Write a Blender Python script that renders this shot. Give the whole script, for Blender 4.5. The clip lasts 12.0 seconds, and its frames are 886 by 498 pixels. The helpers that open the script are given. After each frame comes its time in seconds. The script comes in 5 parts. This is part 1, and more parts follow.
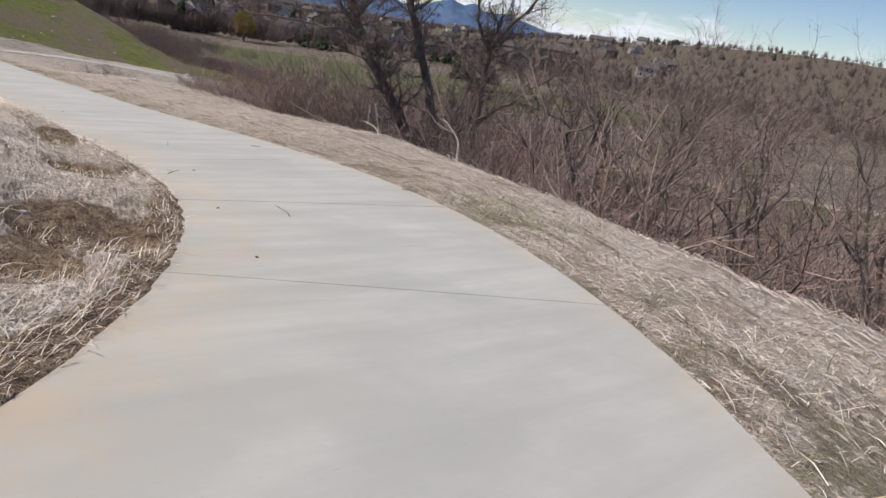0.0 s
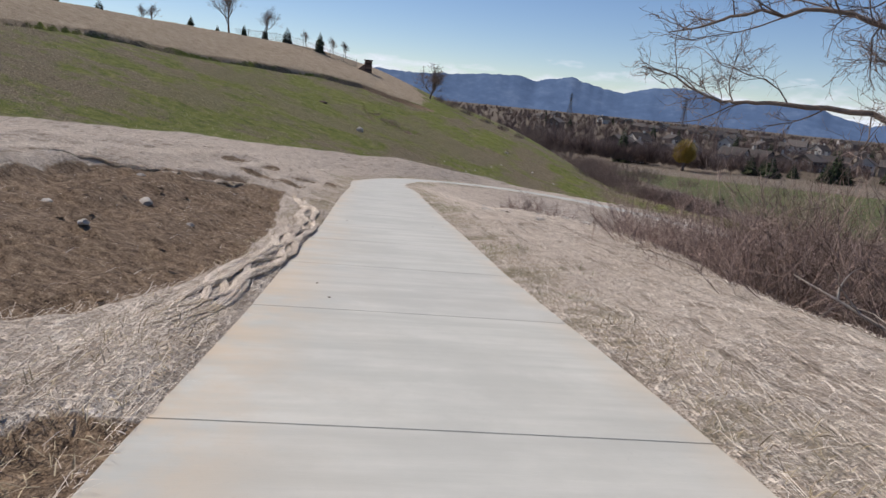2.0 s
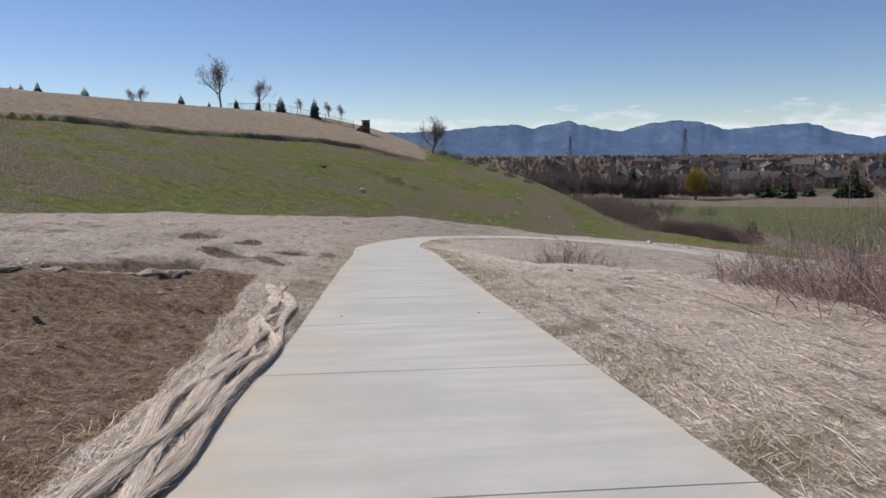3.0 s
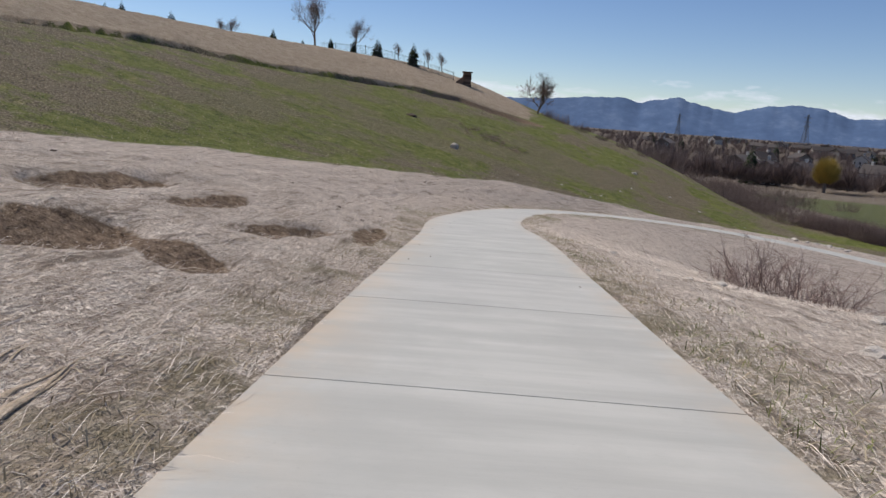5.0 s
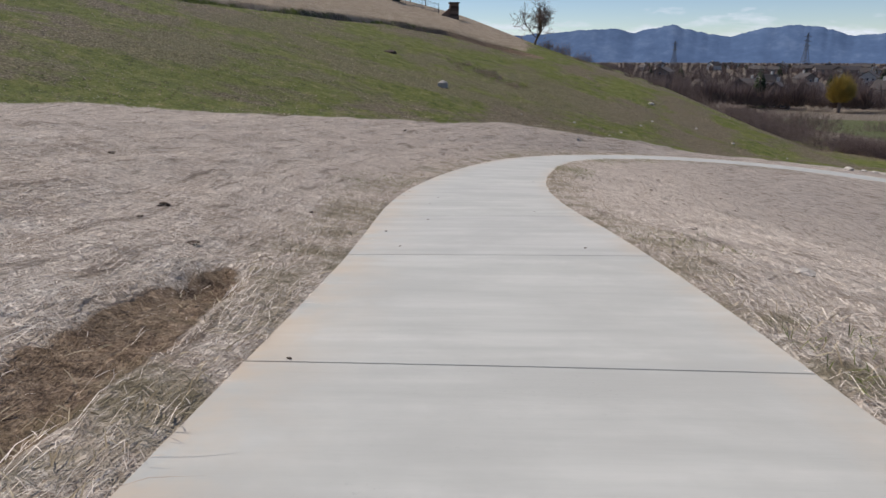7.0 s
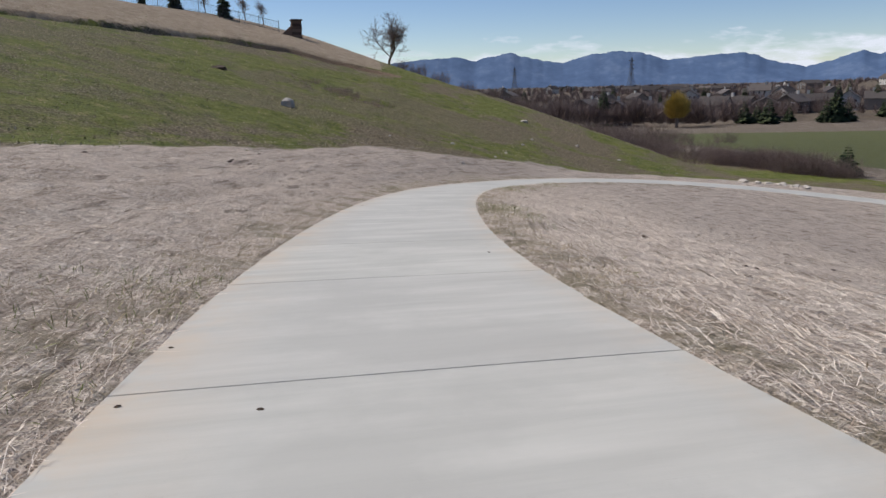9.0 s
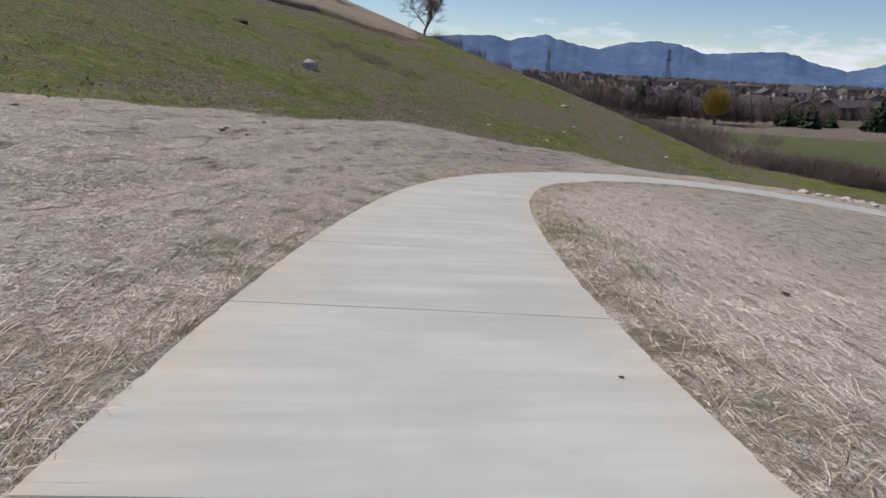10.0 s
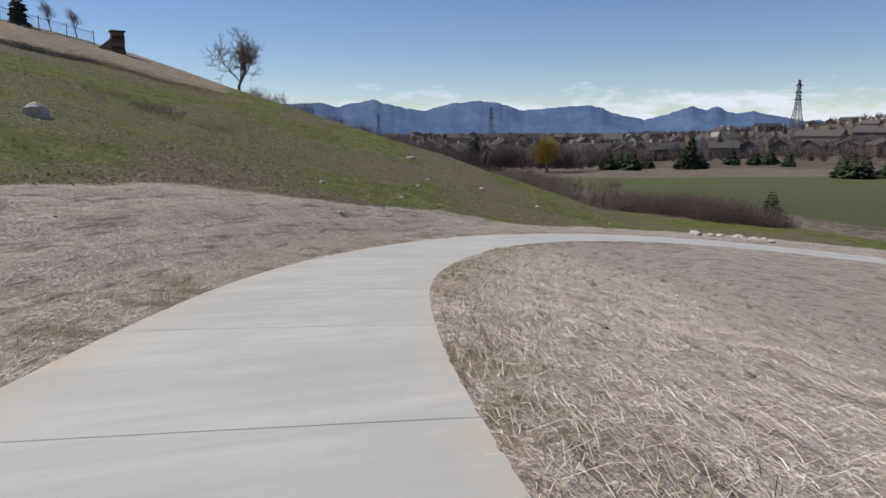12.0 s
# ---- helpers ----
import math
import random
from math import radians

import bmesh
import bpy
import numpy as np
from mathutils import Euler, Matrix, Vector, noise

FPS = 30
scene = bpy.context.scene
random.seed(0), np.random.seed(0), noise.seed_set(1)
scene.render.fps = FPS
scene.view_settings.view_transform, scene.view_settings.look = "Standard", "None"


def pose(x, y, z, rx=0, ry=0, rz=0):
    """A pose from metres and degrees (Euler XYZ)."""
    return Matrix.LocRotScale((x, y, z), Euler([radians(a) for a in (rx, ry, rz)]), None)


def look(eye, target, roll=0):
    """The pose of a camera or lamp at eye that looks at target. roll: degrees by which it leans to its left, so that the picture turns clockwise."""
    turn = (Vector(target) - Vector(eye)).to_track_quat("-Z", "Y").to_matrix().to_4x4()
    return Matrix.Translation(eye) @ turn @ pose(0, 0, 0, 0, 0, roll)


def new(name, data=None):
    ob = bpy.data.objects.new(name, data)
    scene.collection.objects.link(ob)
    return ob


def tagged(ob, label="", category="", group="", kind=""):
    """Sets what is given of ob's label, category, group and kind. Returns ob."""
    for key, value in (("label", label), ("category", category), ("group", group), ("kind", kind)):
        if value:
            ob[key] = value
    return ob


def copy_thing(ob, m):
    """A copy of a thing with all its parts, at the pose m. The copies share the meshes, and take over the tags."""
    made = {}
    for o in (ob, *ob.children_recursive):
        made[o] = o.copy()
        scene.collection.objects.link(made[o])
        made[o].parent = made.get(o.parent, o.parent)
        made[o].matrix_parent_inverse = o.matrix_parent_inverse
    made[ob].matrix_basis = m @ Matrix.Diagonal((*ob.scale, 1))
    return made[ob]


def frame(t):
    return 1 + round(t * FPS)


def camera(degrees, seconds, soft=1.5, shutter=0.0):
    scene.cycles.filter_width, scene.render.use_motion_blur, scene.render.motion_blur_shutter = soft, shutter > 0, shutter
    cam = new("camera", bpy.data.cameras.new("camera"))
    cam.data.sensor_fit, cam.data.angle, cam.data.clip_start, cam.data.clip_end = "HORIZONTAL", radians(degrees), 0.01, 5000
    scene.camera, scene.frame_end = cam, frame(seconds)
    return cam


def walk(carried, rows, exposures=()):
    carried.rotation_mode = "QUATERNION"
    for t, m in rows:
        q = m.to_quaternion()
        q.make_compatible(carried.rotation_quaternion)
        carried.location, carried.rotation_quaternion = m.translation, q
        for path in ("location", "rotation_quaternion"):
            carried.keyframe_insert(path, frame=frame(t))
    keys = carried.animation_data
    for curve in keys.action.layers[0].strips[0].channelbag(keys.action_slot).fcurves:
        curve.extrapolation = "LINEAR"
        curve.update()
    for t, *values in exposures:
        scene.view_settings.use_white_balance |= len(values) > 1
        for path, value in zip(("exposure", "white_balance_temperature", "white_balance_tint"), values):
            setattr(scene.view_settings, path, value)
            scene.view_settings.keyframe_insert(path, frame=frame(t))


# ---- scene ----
cam = camera(64.79, 12.0)
PATH = [
    (0, look((-2.937, -0.983, 1.705), (3.582, 5.941, -1.388), 9.87)),
    (0.5, look((-1.398, 0.621, 1.458), (3.707, 8.675, -1.552), 11.31)),
    (1, look((-0.197, 2.796, 1.264), (3.434, 11.762, -1.273), 10.03)),
    (1.5, look((0.600, 5.265, 1.004), (2.965, 14.704, -1.299), 7.81)),
    (2, look((1.005, 8.034, 0.748), (2.236, 17.720, -1.410), 5.51)),
    (2.5, look((1.193, 11.052, 0.458), (1.651, 20.859, -1.442), 4.24)),
    (3, look((1.189, 14.073, 0.047), (2.220, 23.922, -1.348), -0.59)),
    (3.2, look((1.145, 15.240, -0.077), (1.648, 25.101, -1.663), 0.27)),
    (5, look((1.477, 24.720, -1.027), (1.259, 34.530, -2.952), 3.92)),
    (5.5, look((1.534, 27.119, -1.308), (3.406, 36.813, -2.896), 0.02)),
    (6, look((1.570, 29.334, -1.460), (1.552, 39.124, -3.499), 4.32)),
    (6.5, look((1.608, 31.700, -1.682), (2.428, 41.462, -3.685), 0.68)),
    (7, look((1.644, 34.258, -1.932), (1.436, 43.895, -4.594), 0.07)),
    (7.2, look((1.643, 35.261, -2.040), (2.535, 44.882, -4.618), 2.57)),
    (8.8, look((1.560, 43.284, -2.986), (3.004, 52.800, -5.700), 3.26)),
    (9, look((1.572, 44.190, -3.091), (3.349, 53.761, -5.383), -1.46)),
    (9.5, look((1.654, 46.260, -3.196), (2.602, 55.888, -5.729), -0.61)),
    (10, look((1.901, 48.425, -3.286), (3.423, 57.957, -5.897), 3.01)),
    (10.5, look((2.248, 50.856, -3.527), (4.276, 60.409, -5.676), 0.10)),
    (11, look((2.840, 53.358, -3.811), (5.194, 62.885, -5.734), 0.13)),
    (11.5, look((3.564, 55.974, -4.110), (6.235, 65.447, -5.878), 0.96)),
    (12, look((4.278, 58.698, -4.532), (7.934, 67.850, -6.227), -0.25)),
]
walk(cam, PATH, [(0, 0.06, 6650, 14), (2.5, 0.0, 6600, 14.5), (5.5, -0.05, 6550, 14.5), (12, -0.04, 6500, 14)])

# ---- light ----
SUN_AZ, SUN_EL = radians(-52), radians(50)
world = bpy.data.worlds.new("sky")
world.use_nodes = True
scene.world = world
_nt = world.node_tree
_sky = _nt.nodes.new("ShaderNodeTexSky")
_sky.sky_type = "NISHITA"
_sky.sun_disc = False
_sky.sun_elevation, _sky.sun_rotation = SUN_EL, SUN_AZ
_sky.altitude, _sky.dust_density, _sky.ozone_density = 1600, 0.0, 2.5
_nt.nodes["Background"].inputs["Strength"].default_value = 0.097
_tone = _nt.nodes.new("ShaderNodeHueSaturation")
_tone.inputs["Saturation"].default_value = 1.12
_tone.inputs["Hue"].default_value = 0.506
_nt.links.new(_sky.outputs[0], _tone.inputs["Color"])
_nt.links.new(_tone.outputs[0], _nt.nodes["Background"].inputs["Color"])
sun_data = bpy.data.lights.new("sun", "SUN")
sun_data.energy, sun_data.angle, sun_data.color = 4.5, radians(0.53), (1.0, 0.95, 0.88)
sun = new("sun", sun_data)
sun.matrix_world = look((0, 0, 60), (-math.sin(SUN_AZ) * math.cos(SUN_EL), -math.cos(SUN_AZ) * math.cos(SUN_EL), 60 - math.sin(SUN_EL)))
scene.view_settings.exposure = 0.0


# ---- materials ----
def shader(name, rough=0.9):
    m = bpy.data.materials.new(name)
    m.use_nodes = True
    nt = m.node_tree
    b = nt.nodes["Principled BSDF"]
    b.inputs["Roughness"].default_value = rough
    b.inputs["Specular IOR Level"].default_value = 0.25
    return m, nt, b


def node(nt, kind, **values):
    n = nt.nodes.new(kind)
    for k, v in values.items():
        n.inputs[k.replace("_", " ")].default_value = v
    return n


def coords(nt):
    return nt.nodes.new("ShaderNodeNewGeometry").outputs["Position"]


def noise_of(nt, scale, detail=4, rough=0.6, where=None):
    n = node(nt, "ShaderNodeTexNoise", Scale=scale, Detail=detail, Roughness=rough)
    nt.links.new(where if where is not None else coords(nt), n.inputs["Vector"])
    return n.outputs["Fac"]


def ramp(nt, fac, stops):
    r = nt.nodes.new("ShaderNodeValToRGB")
    el = r.color_ramp.elements
    while len(el) < len(stops):
        el.new(0.5)
    for e, (p, c) in zip(el, stops):
        e.position, e.color = p, (*c, 1) if len(c) == 3 else c
    nt.links.new(fac, r.inputs["Fac"])
    return r.outputs["Color"]


def mixed(nt, fac, a, b, how="MIX"):
    m = nt.nodes.new("ShaderNodeMix")
    m.data_type, m.blend_type = "RGBA", how
    for v, i in ((fac, 0), (a, 6), (b, 7)):
        if hasattr(v, "node"):
            nt.links.new(v, m.inputs[i])
        elif i == 0:
            m.inputs[0].default_value = v
        else:
            m.inputs[i].default_value = (*v, 1)
    return m.outputs[2]


def math_of(nt, how, a, b=0.5, clamp=False):
    m = nt.nodes.new("ShaderNodeMath")
    m.operation, m.use_clamp = how, clamp
    for v, i in ((a, 0), (b, 1)):
        if hasattr(v, "node"):
            nt.links.new(v, m.inputs[i])
        else:
            m.inputs[i].default_value = v
    return m.outputs[0]


def bump(nt, b, height, strength=0.5, distance=0.02):
    n = node(nt, "ShaderNodeBump", Strength=strength, Distance=distance)
    nt.links.new(height, n.inputs["Height"])
    nt.links.new(n.outputs["Normal"], b.inputs["Normal"])


def attr(nt, name):
    a = nt.nodes.new("ShaderNodeAttribute")
    a.attribute_name = name
    return a.outputs["Fac"]


def rough_stuff(name, dark, light, scale=3.0, rough=0.9, relief=0.3, distance=0.02, each=""):
    """A plain surface with broad stains and fine grain; each: 'object' or 'island' for a shade of its own."""
    m, nt, b = shader(name, rough)
    n1, n2 = noise_of(nt, scale), noise_of(nt, scale * 9, 3)
    fac = math_of(nt, "ADD", math_of(nt, "MULTIPLY", n1, 0.6), math_of(nt, "MULTIPLY", n2, 0.4))
    if each:
        own = nt.nodes.new("ShaderNodeObjectInfo").outputs["Random"] if each == "object" else nt.nodes.new("ShaderNodeNewGeometry").outputs["Random Per Island"]
        fac = math_of(nt, "ADD", math_of(nt, "MULTIPLY", fac, 0.5), math_of(nt, "MULTIPLY", own, 0.5))
    nt.links.new(ramp(nt, fac, [(0.3, dark), (0.7, light)]), b.inputs["Base Color"])
    if relief:
        bump(nt, b, n2, relief, distance)
    return m


def concrete_material():
    m, nt, b = shader("brushed_concrete", 0.85)
    broad, fine = noise_of(nt, 0.7, 5, 0.65), noise_of(nt, 60, 3)
    across = node(nt, "ShaderNodeMapping")
    across.vector_type = "POINT"
    across.inputs["Scale"].default_value = (0.45, 3.4, 1)
    nt.links.new(coords(nt), across.inputs["Vector"])
    bands = noise_of(nt, 1.0, 5, 0.6, across.outputs[0])
    broom = node(nt, "ShaderNodeMapping")
    broom.inputs["Scale"].default_value = (3, 160, 1)
    nt.links.new(coords(nt), broom.inputs["Vector"])
    lines = noise_of(nt, 1.0, 2, 0.5, broom.outputs[0])
    own = nt.nodes.new("ShaderNodeObjectInfo").outputs["Random"]
    base = ramp(nt, bands, [(0.32, (0.390, 0.390, 0.350)), (0.5, (0.446, 0.447, 0.400)), (0.70, (0.505, 0.505, 0.452))])
    base = mixed(nt, math_of(nt, "MULTIPLY", ramp(nt, broad, [(0.44, (0, 0, 0)), (0.60, (1, 1, 1))]), 0.65), base, (0.374, 0.375, 0.336))
    base = mixed(nt, math_of(nt, "MULTIPLY", own, 0.16), base, (0.36, 0.35, 0.335))
    base = mixed(nt, math_of(nt, "MULTIPLY", lines, 0.10), base, (0.3, 0.29, 0.28))
    # sandy silt washed over the edges
    edge = attr(nt, "silt")
    stain = math_of(nt, "MULTIPLY", edge, ramp(nt, noise_of(nt, 1.6, 5, 0.7), [(0.35, (0, 0, 0)), (0.6, (1, 1, 1))]))
    pit = ramp(nt, noise_of(nt, 34, 4, 0.75), [(0.60, (0, 0, 0)), (0.72, (1, 1, 1))])
    pit = math_of(nt, "MULTIPLY", pit, ramp(nt, noise_of(nt, 0.9, 3, 0.6), [(0.48, (0, 0, 0)), (0.62, (1, 1, 1))]))
    base = mixed(nt, math_of(nt, "MULTIPLY", pit, 0.30), base, (0.24, 0.235, 0.215))
    base = mixed(nt, math_of(nt, "MULTIPLY", stain, 0.7), base, (0.50, 0.39, 0.265))
    nt.links.new(base, b.inputs["Base Color"])
    bump(nt, b, math_of(nt, "ADD", math_of(nt, "MULTIPLY", lines, 0.7), math_of(nt, "MULTIPLY", fine, 0.5)), 0.25, 0.004)
    return m


def ground_material():
    m, nt, b = shader("land_surface", 0.95)
    n_big, n_mid, n_fine, n_grain = noise_of(nt, 0.12, 5), noise_of(nt, 1.1, 6, 0.7), noise_of(nt, 9, 5, 0.7), noise_of(nt, 45, 3, 0.7)
    def strands(along, across, turn, lo, hi):
        spin, mp = node(nt, "ShaderNodeMapping"), node(nt, "ShaderNodeMapping")
        spin.inputs["Rotation"].default_value = (0, 0, turn)
        mp.inputs["Scale"].default_value = (across, along, 12)
        nt.links.new(coords(nt), spin.inputs["Vector"])
        nt.links.new(spin.outputs[0], mp.inputs["Vector"])
        return ramp(nt, noise_of(nt, 1.0, 2, 0.6, mp.outputs[0]), [(lo, (0, 0, 0)), (hi, (1, 1, 1))])
    f = math_of(nt, "MAXIMUM", math_of(nt, "MAXIMUM", strands(6, 80, 0.1, 0.44, 0.54), strands(14, 85, -0.7, 0.47, 0.57)), strands(16, 70, 1.2, 0.49, 0.59))
    tuft = ramp(nt, noise_of(nt, 16, 5, 0.75), [(0.40, (0, 0, 0)), (0.56, (1, 1, 1))])
    f = math_of(nt, "MULTIPLY", f, math_of(nt, "ADD", math_of(nt, "MULTIPLY", tuft, 0.5), 0.5))
    under = ramp(nt, n_mid, [(0.35, (0.19, 0.138, 0.098)), (0.65, (0.44, 0.36, 0.28))])
    over = ramp(nt, noise_of(nt, 3.0, 5, 0.7), [(0.3, (0.58, 0.485, 0.385)), (0.5, (0.78, 0.68, 0.56)), (0.7, (0.88, 0.80, 0.69))])
    straw = mixed(nt, f, under, over)
    def rows(across, along):
        """Noise drawn out along the trail, by the distance from it and the way along it."""
        c = nt.nodes.new("ShaderNodeCombineXYZ")
        nt.links.new(math_of(nt, "MULTIPLY", attr(nt, "off_trail"), across), c.inputs[0])
        nt.links.new(math_of(nt, "MULTIPLY", attr(nt, "along_trail"), along), c.inputs[1])
        return c.outputs[0]
    thin = ramp(nt, noise_of(nt, 1.0, 8, 0.78, rows(1.9, 0.42)), [(0.46, (0, 0, 0)), (0.64, (1, 1, 1))])
    soil_c = ramp(nt, math_of(nt, "ADD", math_of(nt, "MULTIPLY", n_fine, 0.6), math_of(nt, "MULTIPLY", n_grain, 0.4)),
                  [(0.38, (0.072, 0.046, 0.027)), (0.50, (0.235, 0.162, 0.102)), (0.64, (0.43, 0.325, 0.22))])
    base = mixed(nt, math_of(nt, "MULTIPLY", thin, 0.38), straw, soil_c)
    # raked furrows running with the trail
    furrow = ramp(nt, noise_of(nt, 1.0, 5, 0.7, rows(5.0, 0.5)), [(0.36, (1, 1, 1)), (0.47, (0, 0, 0))])
    base = mixed(nt, math_of(nt, "MULTIPLY", furrow, 0.7), base, (0.16, 0.118, 0.08))
    green_c = ramp(nt, math_of(nt, "ADD", math_of(nt, "MULTIPLY", n_mid, 0.5), math_of(nt, "MULTIPLY", n_fine, 0.5)),
                   [(0.38, (0.048, 0.058, 0.010)), (0.47, (0.125, 0.152, 0.024)), (0.55, (0.188, 0.200, 0.044)), (0.63, (0.34, 0.29, 0.13))])
    sparse = ramp(nt, noise_of(nt, 0.11, 8, 0.74), [(0.45, (0, 0, 0)), (0.53, (1, 1, 1))])
    dry_green = ramp(nt, n_fine, [(0.38, (0.060, 0.046, 0.028)), (0.5, (0.175, 0.142, 0.080)), (0.62, (0.36, 0.295, 0.19))])
    green_c = mixed(nt, math_of(nt, "MULTIPLY", sparse, attr(nt, "patchy")), green_c, dry_green)
    tan_c = ramp(nt, math_of(nt, "ADD", math_of(nt, "MULTIPLY", n_mid, 0.4), math_of(nt, "MULTIPLY", n_fine, 0.6)),
                 [(0.38, (0.21, 0.155, 0.10)), (0.5, (0.36, 0.285, 0.195)), (0.62, (0.50, 0.415, 0.30))])
    brush_c = ramp(nt, math_of(nt, "ADD", math_of(nt, "MULTIPLY", n_big, 0.5), math_of(nt, "MULTIPLY", n_mid, 0.5)),
                   [(0.3, (0.060, 0.046, 0.034)), (0.5, (0.12, 0.095, 0.066)), (0.7, (0.20, 0.165, 0.11))])
    lawn_c = ramp(nt, n_mid, [(0.3, (0.082, 0.092, 0.032)), (0.6, (0.112, 0.122, 0.046)), (0.8, (0.16, 0.155, 0.072))])

    def edge(name):
        a = math_of(nt, "ADD", attr(nt, name), math_of(nt, "MULTIPLY", math_of(nt, "SUBTRACT", math_of(nt, "ADD", math_of(nt, "MULTIPLY", n_mid, 0.5), math_of(nt, "MULTIPLY", n_fine, 0.5)), 0.5), 1.3))
        return ramp(nt, a, [(0.40, (0, 0, 0)), (0.60, (1, 1, 1))])
    for name, c in (("brush", brush_c), ("green", green_c), ("tan", tan_c), ("lawn", lawn_c), ("soil", soil_c)):
        base = mixed(nt, edge(name), base, c)
    verge = math_of(nt, "MULTIPLY", attr(nt, "verge"), ramp(nt, n_mid, [(0.45, (0, 0, 0)), (0.6, (1, 1, 1))]))
    base = mixed(nt, math_of(nt, "MULTIPLY", verge, 0.8), base, (0.19, 0.16, 0.085))
    nt.links.new(base, b.inputs["Base Color"])
    h = math_of(nt, "ADD", math_of(nt, "MULTIPLY", n_fine, 0.6), math_of(nt, "MULTIPLY", f, 0.5))
    bump(nt, b, h, 0.9, 0.08)
    return m


BARK = rough_stuff("grey_brown_bark", (0.10, 0.076, 0.060), (0.27, 0.215, 0.175), 6, 0.95, 0.6, 0.02)
TWIG = rough_stuff("bare_twigs", (0.12, 0.086, 0.070), (0.36, 0.275, 0.225), 4, 0.95, 0, each="island")
BRUSH_TWIG = rough_stuff("brown_brush_stems", (0.15, 0.102, 0.085), (0.50, 0.375, 0.315), 3, 0.95, 0, each="island")
WOODS_TWIG = rough_stuff("far_bare_woods", (0.085, 0.062, 0.054), (0.28, 0.21, 0.18), 0.3, 0.95, 0, each="island")
RED_TWIG = rough_stuff("red_brush_stems", (0.16, 0.055, 0.05), (0.36, 0.14, 0.12), 3, 0.95, 0, each="island")
PALE_WOOD = rough_stuff("bleached_dead_wood", (0.24, 0.20, 0.16), (0.46, 0.41, 0.35), 5, 0.9, 0.3)
NEEDLE = rough_stuff("conifer_needles", (0.016, 0.026, 0.012), (0.055, 0.072, 0.028), 2, 0.9, 0, each="island")
WILLOW = rough_stuff("budding_willow_twigs", (0.27, 0.20, 0.045), (0.50, 0.37, 0.10), 2, 0.9, 0, each="island")
STRAW = rough_stuff("cut_straw", (0.40, 0.315, 0.235), (0.92, 0.83, 0.70), 2, 0.8, 0, each="island")
NETTING = rough_stuff("bunched_straw_netting", (0.28, 0.21, 0.14), (0.72, 0.60, 0.44), 14, 0.9, 0.9, 0.02)
GRASS = rough_stuff("fresh_grass_blades", (0.10, 0.12, 0.03), (0.24, 0.25, 0.08), 2, 0.8, 0, each="island")
DRY = rough_stuff("dry_grass_blades", (0.24, 0.19, 0.11), (0.50, 0.42, 0.28), 2, 0.85, 0, each="island")
STONE = rough_stuff("pale_field_stone", (0.30, 0.27, 0.22), (0.62, 0.57, 0.50), 7, 0.9, 0.6, 0.03)
EARTH = rough_stuff("broken_brown_earth", (0.13, 0.088, 0.055), (0.36, 0.26, 0.17), 9, 0.95, 0.8, 0.03)
CLOD = rough_stuff("dark_earth_clods", (0.045, 0.032, 0.023), (0.13, 0.095, 0.065), 9, 0.95, 0.8, 0.03)
MASONRY = rough_stuff("red_brown_stone_masonry", (0.07, 0.045, 0.033), (0.20, 0.135, 0.10), 6, 0.9, 0.5, 0.03, each="object")
IRON = rough_stuff("dull_painted_iron", (0.05, 0.052, 0.055), (0.10, 0.10, 0.105), 5, 0.6, 0)
STEEL = rough_stuff("galvanised_steel", (0.10, 0.11, 0.125), (0.17, 0.18, 0.20), 5, 0.6, 0)
SIDING = rough_stuff("painted_siding", (0.10, 0.082, 0.066), (0.24, 0.205, 0.17), 1, 0.85, 0.2, each="object")
PALE_SIDING = rough_stuff("cream_siding", (0.42, 0.39, 0.34), (0.60, 0.57, 0.51), 1, 0.85, 0.2)
ROOFING = rough_stuff("asphalt_shingles", (0.055, 0.048, 0.045), (0.12, 0.105, 0.095), 2, 0.95, 0.3, each="object")
PANE = rough_stuff("dark_window_glass", (0.02, 0.024, 0.03), (0.04, 0.046, 0.055), 1, 0.15, 0)
WHITE_TRIM = rough_stuff("white_trim_paint", (0.62, 0.61, 0.58), (0.76, 0.75, 0.72), 2, 0.7, 0)
CONCRETE = concrete_material()
LAND = ground_material()


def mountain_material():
    m, nt, b = shader("haze_painted_range", 1.0)
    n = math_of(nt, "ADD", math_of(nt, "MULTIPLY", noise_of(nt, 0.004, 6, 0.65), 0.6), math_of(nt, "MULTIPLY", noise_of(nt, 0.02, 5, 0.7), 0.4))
    # distance haze is painted in: blue base colour plus the same blue glowing
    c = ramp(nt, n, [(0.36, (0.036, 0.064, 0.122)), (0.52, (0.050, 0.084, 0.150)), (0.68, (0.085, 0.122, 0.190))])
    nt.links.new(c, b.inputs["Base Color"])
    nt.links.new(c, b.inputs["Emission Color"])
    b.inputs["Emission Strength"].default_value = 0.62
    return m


MOUNTAIN = mountain_material()
CLOUD, _cnt, _cb = shader("white_cloud", 1.0)
_cb.inputs["Base Color"].default_value = (0.85, 0.87, 0.9, 1)
_cb.inputs["Emission Color"].default_value = (0.80, 0.87, 0.97, 1)
_cb.inputs["Emission Strength"].default_value = 0.55


# ---- making meshes ----
def mesh_of(name, verts, faces, mat, smooth=False):
    me = bpy.data.meshes.new(name)
    me.from_pydata([tuple(map(float, v)) for v in verts] if not isinstance(verts, np.ndarray) else verts.tolist(), [], faces if isinstance(faces, list) else faces.tolist())
    me.materials.append(mat)
    if smooth:
        me.polygons.foreach_set("use_smooth", [True] * len(me.polygons))
    me.update()
    return me


